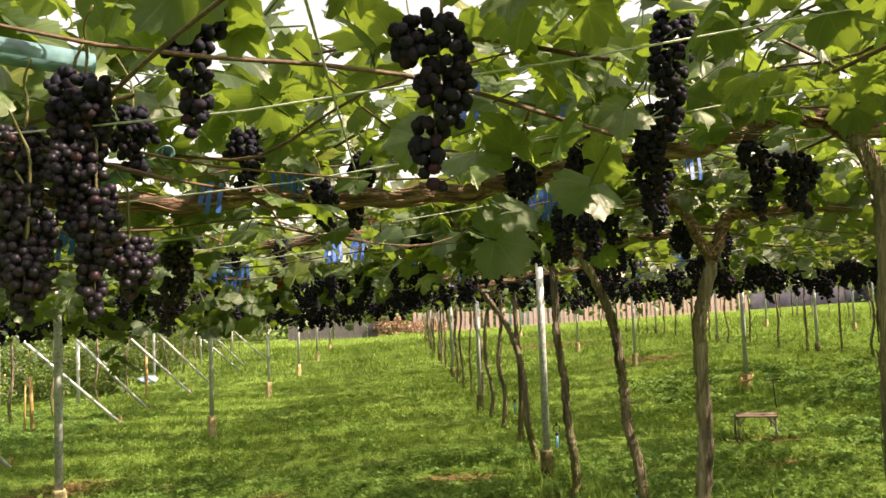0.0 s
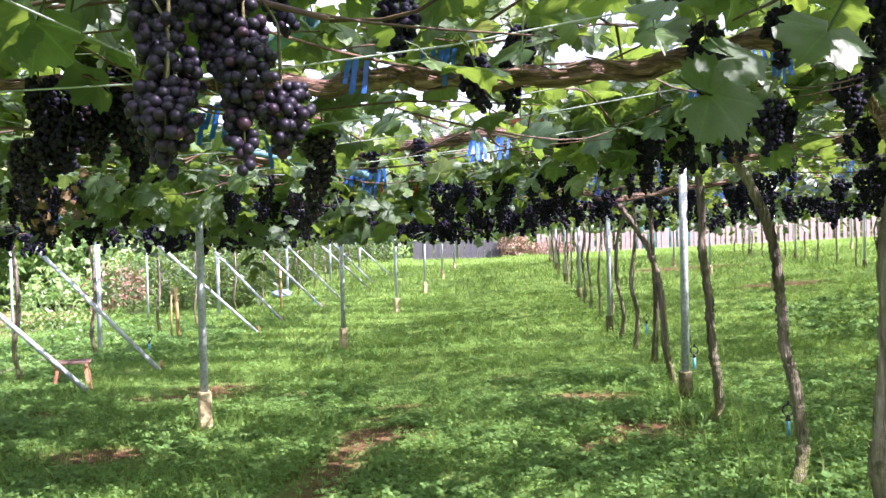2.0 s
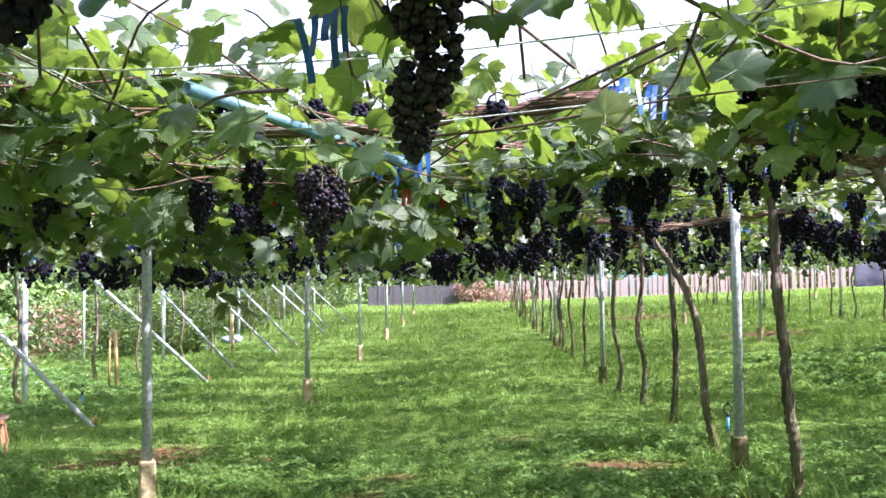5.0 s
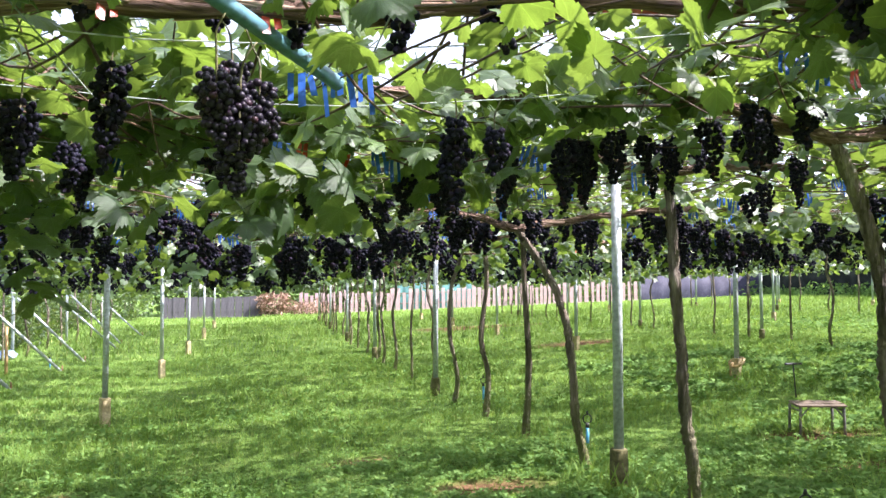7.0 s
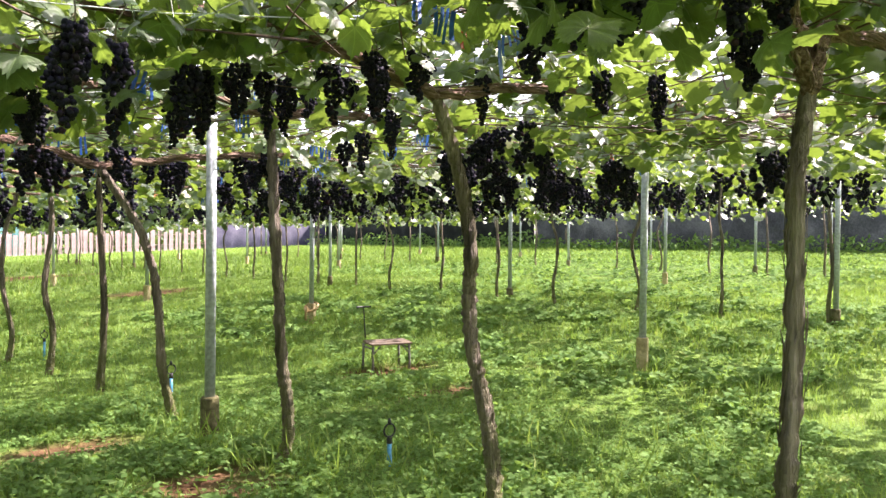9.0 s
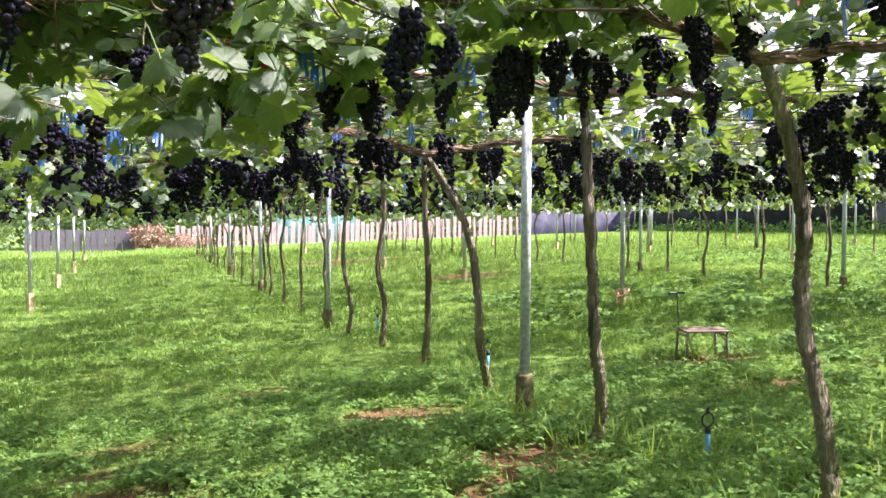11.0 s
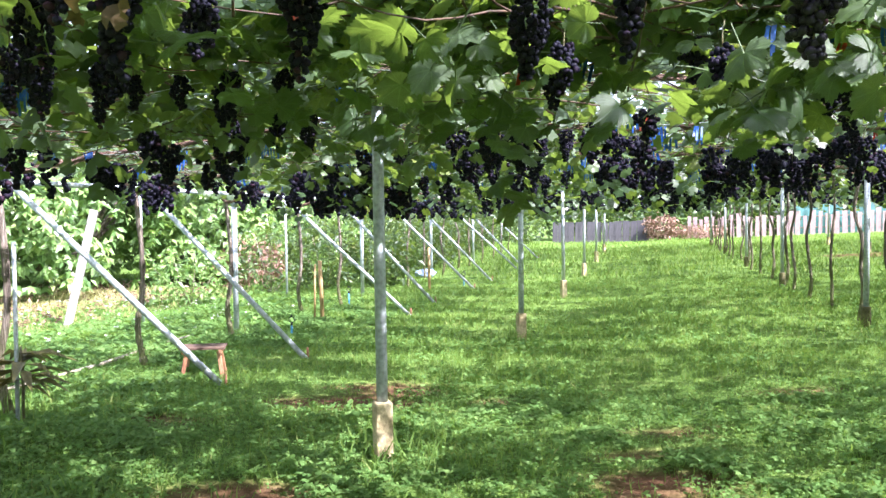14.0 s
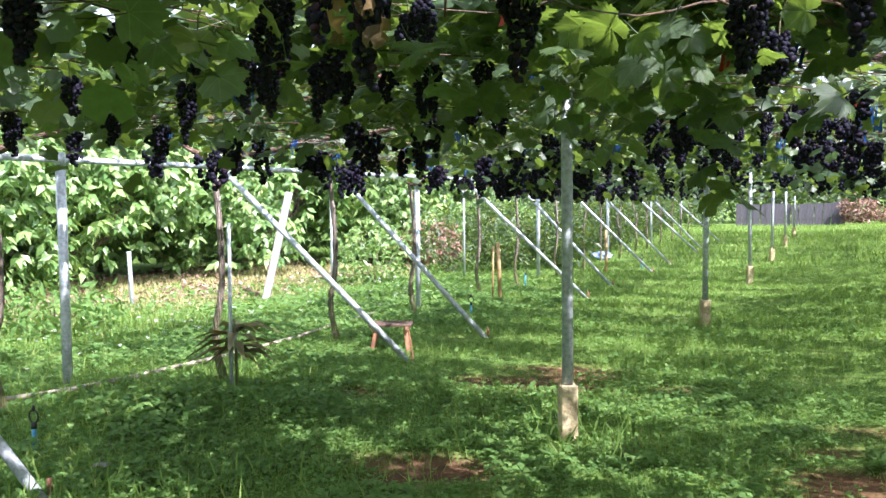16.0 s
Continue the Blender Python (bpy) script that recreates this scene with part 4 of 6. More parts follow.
def bunch_meshes(length, width, berry, sub, seed, single=False):
    """Berries packed round a tapering stalk that hangs from the origin."""
    rng = np.random.default_rng(seed)
    P, z = [], -0.035
    while z > -length:
        f = (-z - 0.035) / (length - 0.035)
        r = width * (0.55 + 0.75 * f) if f < 0.25 else width * (1.0 - 0.85 * (f - 0.25) / 0.75) * 0.74
        r = max(r * rng.uniform(0.8, 1.15), berry * 0.6)
        n = max(1, int(2 * math.pi * r / (berry * 1.75)))
        t0 = rng.uniform(0, 6)
        for k in range(n):
            if rng.random() < 0.10:
                continue
            a = t0 + 2 * math.pi * k / n + rng.uniform(-0.2, 0.2)
            q = r * rng.uniform(0.72, 1.18)
            bow = 0.22 * width * math.sin(9 * f + seed)
            P.append((q * math.cos(a) + bow + (0.28 * width if f < 0.4 and math.cos(a - seed) > 0.6 else 0.0) * rng.uniform(0, 1), q * math.sin(a), z + rng.uniform(-0.8, 0.8) * berry))
        if r > 3.2 * berry:
            a = rng.uniform(0, 6.28)
            P.append((0.5 * r * math.cos(a), 0.5 * r * math.sin(a), z))
        z -= berry * 1.5
    P = np.array(P)
    n = len(P)
    R = frames_of(rng.normal(0, 1, (n, 3)), rng.uniform(0, 6, n))
    size = berry * rng.uniform(0.84, 1.1, n)
    sc = np.stack([size, size, size * 1.08], 1)
    tv, tf = BEADS[sub]
    if single:
        return P, sc
    berries = scatter("fruit_body", tv, tf, P, R, sc, M_GRAPE)
    stalk = to_mesh("stalk", *tube(curve([(0.022, 0.012, 0.062, 0.0016), (0.010, 0.0, 0.035, 0.0018), (-0.002, 0.003, 0.0, 0.0022), (0.002, 0, -length * 0.5, 0.002), (0, 0, -length * 0.85, 0.001)], 3), 5), M_STALK)
    return berries, stalk


def bunch(length, width, berry, sub, seed, label):
    b, s = bunch_meshes(length, width, berry, sub, seed)
    p = empty("grape_bunch", (0, 0, 0), label, "grapes", "grape bunches")
    tagged(part("fruit_body", b, p), kind="stuff")
    part("stalk", s, p, "thin green stalk")
    return p


BERRY = to_mesh("berry", *ico(2), M_GRAPE1)


def loose_bunch(length, width, berry, seed, label):
    """A bunch whose berries are pieces of their own."""
    P, sc = bunch_meshes(length, width, berry, 2, seed, True)
    p = empty("grape_bunch", (0, 0, 0), label, "grapes", "grape bunches")
    for q, s in zip(P, sc):
        part("berry", BERRY, p, "", Matrix.LocRotScale(Vector(q), Euler((q[0] * 90, q[1] * 90, 0)), Vector(s)))
    part("stalk", bunch_meshes(length, width, berry, 1, seed)[1], p, "thin green stalk")
    return p


rng = np.random.default_rng(77)
near_kinds = [bunch(0.225, 0.050, 0.0082, 2, 1, "long dark purple grape bunch hanging from the vine"), bunch(0.19, 0.052, 0.0082, 2, 2, "dusty dark purple grape bunch hanging from the vine"),
              bunch(0.15, 0.044, 0.0080, 2, 3, "small dark purple grape bunch hanging from the vine"), bunch(0.24, 0.042, 0.0082, 2, 4, "long slender dark grape bunch hanging from the vine")]
far_kinds = [bunch(0.2, 0.062, 0.0125, 1, 5, "dark purple grape bunch hanging under leaves"), bunch(0.17, 0.056, 0.0125, 1, 6, "short dark grape bunch hanging under leaves"), bunch(0.22, 0.056, 0.0125, 1, 8, "long dark grape bunch hanging under leaves")]
SET_NEAR = [
            (0.423, -1.396, 1.59, 3), (0.43, -1.41, 1.515, 2), (0.465, -1.365, 1.645, 1), (0.5, -1.375, 1.59, 3), (0.466, -1.353, 1.72, 1), (0.525, -1.33, 1.53, 2), (0.39, -1.33, 1.675, 1), (0.935, -1.515, 1.755, 0), (0.626, -1.383, 1.85, 0),
            (0.7, -0.45, 1.73, 2), (1.341, -1.139, 1.89, 3), (0.473, -1.345, 1.74, 0), (0.443, -1.045, 1.77, 2), (0.588, -0.815, 1.78, 2), (0.807, -0.325, 1.82, 2), (0.783, -0.34, 1.745, 2), (1.186, -0.43, 1.78, 1), (1.333, -0.46, 1.8, 2),
            (1.454, -0.615, 1.8, 3), (1.431, -0.72, 1.83, 0), (1.77, -0.466, 1.8, 0), (1.85, -0.5, 1.76, 1), (-0.054, -0.444, 1.71, 0), (-0.281, -0.45, 1.72, 3), (-0.206, -0.403, 1.68, 1), (-0.369, -0.371, 1.6, 0), (-0.26, -0.42, 1.72, 0),
            (-0.12, -0.4, 1.75, 0), (-0.16, -0.33, 1.78, 0), (-0.24, -0.3, 1.8, 3), (-0.05, -0.31, 1.79, 0), (-0.22, -0.34, 1.7, 0), (-0.3, -0.33, 1.66, 1), (-0.02, -0.36, 1.74, 3), (-0.1, -0.34, 1.65, 1), (-0.2, -0.46, 1.63, 2),
            (0.279, -0.11, 1.645, 0), (0.262, -0.095, 1.53, 1), (-0.10, 1.03, 1.54, 1), (-0.03, 1.09, 1.535, 1), (-0.09, 1.18, 1.77, 2), (-0.06, 1.05, 1.505, 0), (-0.075, 1.10, 1.57, 1), (0.03, 1.18, 1.75, 2), (-0.33, 1.12, 1.76, 2),
            (0.205, 1.08, 1.72, 2), (-0.31, 1.35, 1.62, 3), (0.4, 1.08, 1.73, 2), (-0.72, 1.1, 1.71, 2),
            (-0.52, 1.51, 1.57, 1), (0.42, 1.52, 1.58, 2), (-0.48, 1.80, 1.54, 2), (-0.11, 1.90, 1.53, 2), (0.47, 1.74, 1.58, 0), (0.56, 1.68, 1.59, 2), (-0.17, 2.13, 1.60, 2), (-0.09, 2.19, 1.55, 2), (-1.29, 1.55, 1.65, 2),
            (0.7, 2.07, 1.61, 3), (1.25, 1.01, 1.7, 2), (-0.56, 2.31, 1.57, 2), (0.88, 2.02, 1.63, 0), (0.74, 2.16, 1.61, 2), (1.38, 1.01, 1.72, 2), (-1.44, 1.76, 1.67, 2), (0.98, 2.16, 1.65, 0), (0.47, 2.49, 1.58, 1),
            (1.07, 2.09, 1.67, 1), (0.57, 2.46, 1.59, 1), (-1.66, 1.46, 1.68, 0), (0.13, 2.66, 1.55, 2), (1.04, 2.25, 1.66, 3), (0.34, 2.66, 1.56, 2), (-1.74, 1.53, 1.68, 3), (1.61, 1.38, 1.76, 1), (1.42, 1.88, 1.73, 3),
            (0.3, 2.78, 1.56, 2), (1.25, 2.26, 1.7, 2), (1.52, 1.99, 1.75, 0), (1.43, 2.13, 1.73, 0), (-2.06, 1.03, 1.64, 1), (1.09, 2.56, 1.67, 3), (1.65, 1.92, 1.77, 1), (-2, 1.55, 1.64, 2), (-2.06, 1.35, 1.64, 1),
            (0.71, 2.82, 1.6, 0), (-1.88, 2.07, 1.66, 1), (-2.07, 1.84, 1.64, 0), (0.47, 3.07, 1.58, 2), (1.42, 2.54, 1.73, 3), (-2.07, 1.97, 1.64, 0), (1.52, 2.55, 1.75, 3), (-1.6, 2.71, 1.69, 1), (-2.03, 2.22, 1.64, 0),
            (1.78, 2.32, 1.79, 1), (1.53, 2.66, 1.75, 2), (-2.17, 2.07, 1.62, 2), (-1.79, 2.61, 1.68, 0), (-2.03, 2.38, 1.64, 2), (-1.94, 2.55, 1.66, 2), (0.48, 3.35, 1.58, 3), (1.79, 2.54, 1.79, 2), (2.15, 2.14, 1.81, 3),
            (-2.56, 1.59, 1.56, 2), (-1.9, 2.79, 1.66, 1), (-2.44, 1.99, 1.58, 3), (2.36, 1.73, 1.78, 1), (1.76, 2.78, 1.78, 2), (2.5, 1.58, 1.76, 3), (2.4, 1.99, 1.78, 2), (-1.79, 3.16, 1.67, 2), (-2.14, 3.3, 1.62, 3),
            (-2.96, 2.14, 1.51, 2), (-1.86, 3.54, 1.66, 0), (-3.14, 1.82, 1.5, 1), (2.4, 3.03, 1.79, 0), (-1.92, 3.67, 1.65, 3), (-0.69, 4.23, 1.58, 1), (-3.06, 2.5, 1.5, 1), (-0.43, 4.31, 1.56, 1), (-0.34, 4.33, 1.55, 0),
            (-0.83, 4.31, 1.59, 1), (2.53, 3.2, 1.77, 3), (-1.22, 4.77, 1.63, 3), (1.284, 0.808, 1.75, 1), (1.434, 0.27, 1.74, 0), (1.521, 0.249, 1.71, 1), (0.97, 0.844, 1.72, 2), (2.09, 1, 1.74, 1), (1.749, 0.276, 1.79, 1),
            (1.52, 0.7, 1.77, 0), (1.7, 0.71, 1.79, 1), (1.27, 0.95, 1.76, 0), (1.41, 0.93, 1.75, 1), (-1.08, 0.8, 1.6, 0), (-1.02, 0.82, 1.62, 0), (-1.05, 0.86, 1.55, 3), (-0.99, 0.8, 1.56, 1), (-0.95, 1.35, 1.6, 0)]
loose_kinds = [loose_bunch(0.20, 0.056, 0.0069, 11, "long dark purple grape bunch hanging from the vine"), loose_bunch(0.155, 0.045, 0.0069, 12, "dusty dark purple grape bunch hanging from the vine"),
               loose_bunch(0.115, 0.040, 0.0068, 13, "small dark purple grape bunch hanging from the vine"), loose_bunch(0.195, 0.038, 0.0069, 14, "long slender dark grape bunch hanging from the vine")]
used = set()
LOOSE = {0, 1, 2, 3, 4, 5, 6, 22, 24, 25, 31, 33, 36, 37, 38, 39, 41, 42}       # the bunches that pass nearest


def hang(kinds, k, x, y, z):
    s, turn = rng.uniform(0.92, 1.1), rng.uniform(0, 360)
    m = pose(x, y, z, rng.uniform(-5, 5), rng.uniform(-5, 5), turn)
    ob = kinds[k]
    if ob not in used:
        used.add(ob)
        ob.matrix_basis = m
        return ob
    return copy_thing(ob, m)


for n, (x, y, z, k) in enumerate(SET_NEAR):
    hang(loose_kinds if n in LOOSE else near_kinds, k, x, y, z)
spots, roots = [], []
while len(spots) < 165:
    x, y = rng.uniform(-3.4, 4.4), rng.uniform(-1.2, 6.5)
    crowd = bool(roots) and rng.random() < 0.55
    if crowd:
        # two or three bunches crowd together on one shoot
        a, b = roots[int(rng.integers(len(roots)))]
        x, y = a + rng.normal(0, 0.07), b + rng.normal(0, 0.07)
    z = float(deck(x, y)) - rng.uniform(0.02, 0.17)
    if clear_of_path(np.array([(x, y, z - 0.2)]), 0.75)[0] and (y > 3.1 or x < -3.0 or x > 2.7) and all((x - a) ** 2 + (y - b) ** 2 > 0.0045 for a, b in spots):
        spots.append((x, y))
        if not crowd:
            roots.append((x, y))
        if y < 3.2 and abs(x - 0.3) < 2.2:
            hang(near_kinds, int(rng.integers(4)), x, y, z)
        else:
            hang(far_kinds, int(rng.integers(3)), x, y, z)
for _ in range(60):
    x, y = rng.uniform(-3.4, 6), rng.uniform(6.5, 10.5)
    if _ < 18:
        x, y = rng.uniform(4.6, 10.5), rng.uniform(-0.5, 6.5)
    elif _ < 34:
        x, y = rng.uniform(-5.3, -3.4), rng.uniform(0, 8)
    hang(far_kinds, int(rng.integers(3)), x, y, float(deck(x, y)) - (rng.uniform(0.02, 0.12) if x > -3.4 else 0.0))


def far_bunches(count, x0, x1, y0, y1, n=10):
    """Distant bunches, too far to tell apart."""
    x, y = rng.uniform(x0, x1, count), rng.uniform(y0, y1, count)
    mates = rng.integers(0, count // 3, count)
    x, y = np.where(np.arange(count) < count // 3, x, x[mates] + rng.normal(0, 0.09, count)), np.where(np.arange(count) < count // 3, y, y[mates] + rng.normal(0, 0.09, count))
    top = deck(x, y) - rng.uniform(0.02, 0.12, count)
    f = np.linspace(0, 1, n)[None]
    r = 0.055 * (1.05 - 0.85 * f)
    a = rng.uniform(0, 6.28, (count, n))
    ln = rng.uniform(0.13, 0.22, (count, 1))
    P = np.stack([x[:, None] + r * np.cos(a), y[:, None] + r * np.sin(a), top[:, None] - 0.04 - f * ln], 2).reshape(-1, 3)
    R = frames_of(rng.normal(0, 1, (len(P), 3)), rng.uniform(0, 6, len(P)))
    return P, R, rng.uniform(0.85, 1.2, len(P)) * 0.34 / n


for bead_k, sets in ((0, [far_bunches(400, -3.5, 10, 5.2, 13, 15), far_bunches(45, -5.2, -2.5, 3.5, 8, 15), far_bunches(170, 4.2, 10.5, 0, 8, 15)]),
                     (3, [far_bunches(1000, -5.4, 12, 10, 32.5), far_bunches(520, 9, 20, 0, 32.5), far_bunches(110, -5.4, -2.5, 7, 25)])):
    tv, tf = BEADS[bead_k]
    me = scatter("distant_grapes", tv, tf, *(np.concatenate(c) for c in zip(*sets)), M_GRAPE)
    tagged(new("distant_grapes", me), "many dark grape bunches hanging under the vine roof", "grapes", kind="stuff")


# ---- ties of plastic tape on the wires ----
def tape_tie(n, m, seed, label, long=1.0):
    rng = np.random.default_rng(seed)
    p = empty("tape_tie", (0, 0, 0), label, "tape", "tape ties")
    for k in range(n):
        w, h = rng.uniform(0.009, 0.016), rng.uniform(0.04, 0.095) * long
        x = (k - n / 2) * 0.021 + rng.uniform(-0.004, 0.004)
        sw = rng.uniform(-0.012, 0.012)
        V, F = [], []
        for i in range(5):
            f = i / 4
            yy = 0.006 * math.sin(3 * f + k) + sw * f
            for d in (-0.0006, 0.0006):
                V += [(x - w / 2 + sw * f, yy + d, 0.012 - h * f), (x + w / 2 + sw * f, yy + d, 0.012 - h * f + 0.004 * (k % 2))]
        for i in range(4):
            b = 4 * i
            F += [(b, b + 1, b + 5, b + 4), (b + 3, b + 2, b + 6, b + 7), (b + 1, b + 3, b + 7, b + 5), (b + 2, b, b + 4, b + 6)]
        F += [(0, 2, 3, 1), (16, 17, 19, 18)]
        part("strip", to_mesh("strip", V, F, m, False), p)
    return p


ties = [tape_tie(5, M_BLUE, 1, "blue plastic tape strips tied on the wire"), tape_tie(3, M_BLUE, 2, "short blue plastic tape strips tied on the wire"), tape_tie(7, M_BLUE, 3, "row of blue plastic tape strips tied on the wire"), tape_tie(2, M_RED, 4, "red plastic tape strips tied on the wire"),
        tape_tie(9, M_BLUE, 6, "long row of blue plastic tape strips tied on the pipe end"), tape_tie(2, M_BLUE, 7, "long blue plastic tape strips hanging from the wire", 1.9)]
SPOTS = [(0.13, 1.40, 1.60, 4), (-0.5, 2.46, 1.58, 3), (-0.46, 2.45, 1.58, 1), (0.2, 2.3, 1.57, 1), (0.24, 2.28, 1.57, 3), (-0.17, 4.88, 1.555, 2), (2.01, 3.78, 1.81, 5), (1.8, 7.1, 1.75, 0), (1.9, 8.3, 1.74, 0), (1.01, 2.62, 1.66, 1), (0.42, 2.42, 1.58, 1), (1.44, 4.6, 1.74, 5),
         (-0.68, 2.58, 1.6, 3), (0.1, 2.1, 1.57, 3), (0.04, 2.06, 1.565, 1), (1.18, 3.92, 1.69, 0), (2.06, 4.9, 1.82, 0), (1.73, 3.12, 1.78, 1), (0.34, 2.21, 1.58, 1), (1.75, 3.37, 1.78, 5), (1.81, 3.07, 1.79, 1), (1.73, 1.62, 1.78, 5), (1.80, 1.63, 1.78, 0),
         (1.66, 1.71, 1.77, 3), (1.28, 1.41, 1.71, 2), (1.67, 6.64, 1.74, 0), (1.72, 7.7, 1.73, 0), (0.9, 2.4, 1.64, 1), (-2.65, 4.81, 1.565, 2), (-2.63, 6.2, 1.54, 2), (-0.26, 5.76, 1.54, 2), (-0.15, 4.95, 1.55, 1), (-2.49, 2.4, 1.58, 0), (-2.46, 2.26, 1.58, 2),
         (-3.73, 3.26, 1.55, 0), (-2.58, 4.6, 1.575, 0), (0.02, -0.43, 1.60, 3), (0.07, -0.41, 1.60, 1), (-0.02, -0.44, 1.60, 1), (0.14, -0.44, 1.61, 1), (-1.11, 1.7, 1.63, 3), (0.66, 0.66, 1.63, 1), (0.75, 0.71, 1.64, 1), (1.38, 0.34, 1.73, 2), (1.4, -0.19, 1.74, 2),
         (0.13, 0.03, 1.60, 0), (1.02, -1.0, 1.78, 1), (1.18, -0.98, 1.78, 1), (1.75, -0.12, 1.79, 1), (0.67, 0.61, 1.635, 1), (1.34, 0.09, 1.73, 0), (0.45, -0.42, 1.70, 1), (0.63, -0.40, 1.72, 0), (-0.27, 1.12, 1.66, 3), (0.0, 1.13, 1.66, 3)]
seen = set()
rng = np.random.default_rng(91)
for _ in range(150):
    x, y = rng.uniform(-4.5, 7), rng.uniform(3.4, 10)
    if _ < 40:
        x, y = rng.uniform(-5, 11), rng.uniform(8, 14)
    SPOTS.append((x, y, float(deck(x, y)) - 0.02, int(rng.choice(4, p=[0.35, 0.3, 0.27, 0.08]))))
for x, y, z, k in SPOTS:
    m = pose(x, y, z, 0, rng.uniform(-6, 6), rng.uniform(-35, 35))
    if k in seen:
        copy_thing(ties[k], m)
    else:
        seen.add(k)
        ties[k].matrix_basis = m


# ---- pipes lying in the roof ----
def roof_pipe(a, b, r, m, label):
    p = empty("roof_pipe", a, label, "pipe")
    part("pipe", to_mesh("pipe", *pipe((0, 0, 0), tuple(Vector(b) - Vector(a)), r, 0.003), m), p)


roof_pipe((0.395, -0.645, 1.745), (-0.32, 0.26, 1.70), 0.016, M_PVC, "pale blue plastic pipe stub lying across the wires")
roof_pipe((0.13, 1.37, 1.584), (-0.30, 0.70, 1.665), 0.0155, M_PVC, "pale blue plastic pipe lying across the wires")
roof_pipe((0.45, -1.25, 1.755), (-0.25, -1.75, 1.78), 0.018, M_PVC, "pale blue plastic pipe resting over the wires")
roof_pipe((0.25, 2.35, 1.66), (-0.15, 2.3, 1.67), 0.014, M_PVC, "short pale blue plastic pipe over the wires")

roof_pipe((2.08, -1.2, 1.86), (2.28, 2.65, 1.86), 0.019, M_STEEL, "dull grey steel pipe lying along the vine row over the wires")


p = empty("red_pole", (0.60, 1.4, 1.79), "dull red painted pole lying across the wires", "pole")
part("shaft", to_mesh("shaft", *rod((0, 0, 0), (0.52, 0.02, 0.03), 0.014), M_REDP), p)


# ---- small things in the grass ----
def on_ground(x, y):
    return (x, y, float(ground_z(x, y)))


def stool(x, y, turn):
    s = empty("low_stool", on_ground(x, y), "low reddish wooden stool standing in grass", "stool")
    s.rotation_euler[2] = radians(turn)
    for k, dx in enumerate((-0.085, 0.0, 0.085)):
        part("slat", to_mesh("slat", *box(0, dx, 0.255, 0.37, 0.078, 0.02, 0.003), M_WOODB, False), s, "worn dark board")
    for sx in (-1, 1):
        part("rail", to_mesh("rail", *box(sx * 0.15, 0, 0.228, 0.03, 0.25, 0.032, 0.003), M_WOODR, False), s)
        for sy in (-1, 1):
            part("leg", to_mesh("leg", *moved(box(0, 0, 0.1, 0.032, 0.03, 0.26, 0.003), pose(sx * 0.165, sy * 0.10, 0.0, 8 * sy, -9 * sx)), M_WOODR, False), s)


stool(-3.92, 6.12, 22)


def low_bench(x, y, turn):
    s = empty("low_bench", on_ground(x, y), "low weathered bench with a board top and iron legs", "bench")
    s.rotation_euler[2] = radians(turn)
    for k, dx in enumerate((-0.11, 0.0, 0.11)):
        part("board", to_mesh("board", *box(0.01 * k, dx * 0.82, 0.222 + 0.003 * k, 0.38 + 0.02 * (k % 2), 0.086, 0.016, 0.003), M_WOOD, False), s)
    for sx in (-1, 1):
        for sy in (-1, 1):
            part("leg", to_mesh("leg", *rod((sx * 0.175, sy * 0.115, -0.04), (sx * 0.17, sy * 0.11, 0.215), 0.011, 8), M_IRON), s, "dull grey iron leg")
        part("stretcher", to_mesh("stretcher", *rod((sx * 0.17, -0.11, 0.185), (sx * 0.17, 0.11, 0.185), 0.007, 8), M_IRON), s)
        part("strut", to_mesh("strut", *rod((sx * 0.172, -0.11, 0.13), (sx * 0.10, -0.11, 0.213), 0.006, 8), M_IRON), s)


low_bench(4.35, 5.62, -14)


def sprinkler(x, y, high, m, ring=True):
    s = empty("sprinkler", on_ground(x, y), "blue plastic riser with a black sprinkler head in grass", "sprinkler", "sprinklers")
    part("riser", to_mesh("riser", *pipe((0, 0, -0.05), (0, 0, high), 0.0125, 0.002), m), s)
    head = part("head", to_mesh("head", *tube([(0, 0, high - 0.01, 0.016), (0, 0, high + 0.025, 0.012)], 10), M_BLACK), s, "black sprinkler head")
    part("ring", to_mesh("ring", *tube([(0.034 * math.cos(a), 0, high + 0.055 + 0.034 * math.sin(a), 0.005) for a in np.linspace(-1.5, 4.75, 20)], 6), M_BLACK), head)
    part("cap", to_mesh("cap", *tube([(0, 0, high + 0.085, 0.012), (0, 0, high + 0.115, 0.006)], 8), M_BLACK), head)


for x, y, h in [(2.44, 3.10, 0.125), (2.39, 5.63, 0.17), (-4.19, 2.69, 0.12), (-4.98, 12.6, 0.2), (-4.35, 8.9, 0.16), (2.45, 8.9, 0.2), (-3.9, 16.5, 0.2)]:
    sprinkler(x, y, h, M_PVCB)
t = empty("rod_sprinkler", on_ground(5.35, 7.3), "thin black rod with a flat cross bar in grass", "sprinkler")
part("rod", to_mesh("rod", *rod((0, 0, -0.05), (-0.03, 0, 0.36), 0.007), M_BLACK), t)
part("bar", to_mesh("bar", *box(-0.03, 0, 0.365, 0.19, 0.03, 0.02, 0.004), M_BLACK, False), t)


def stake(x, y, high, r, m, label, lean=(0, 0)):
    s = empty("stake", on_ground(x, y), label, "stake", "stakes")
    part("shaft", to_mesh("shaft", *tube([(0, 0, -0.1, r), (lean[0] * 0.5, lean[1] * 0.5, high * 0.5, r * 0.96), (lean[0], lean[1], high, r * 0.9)], 8, 0.05), m), s)


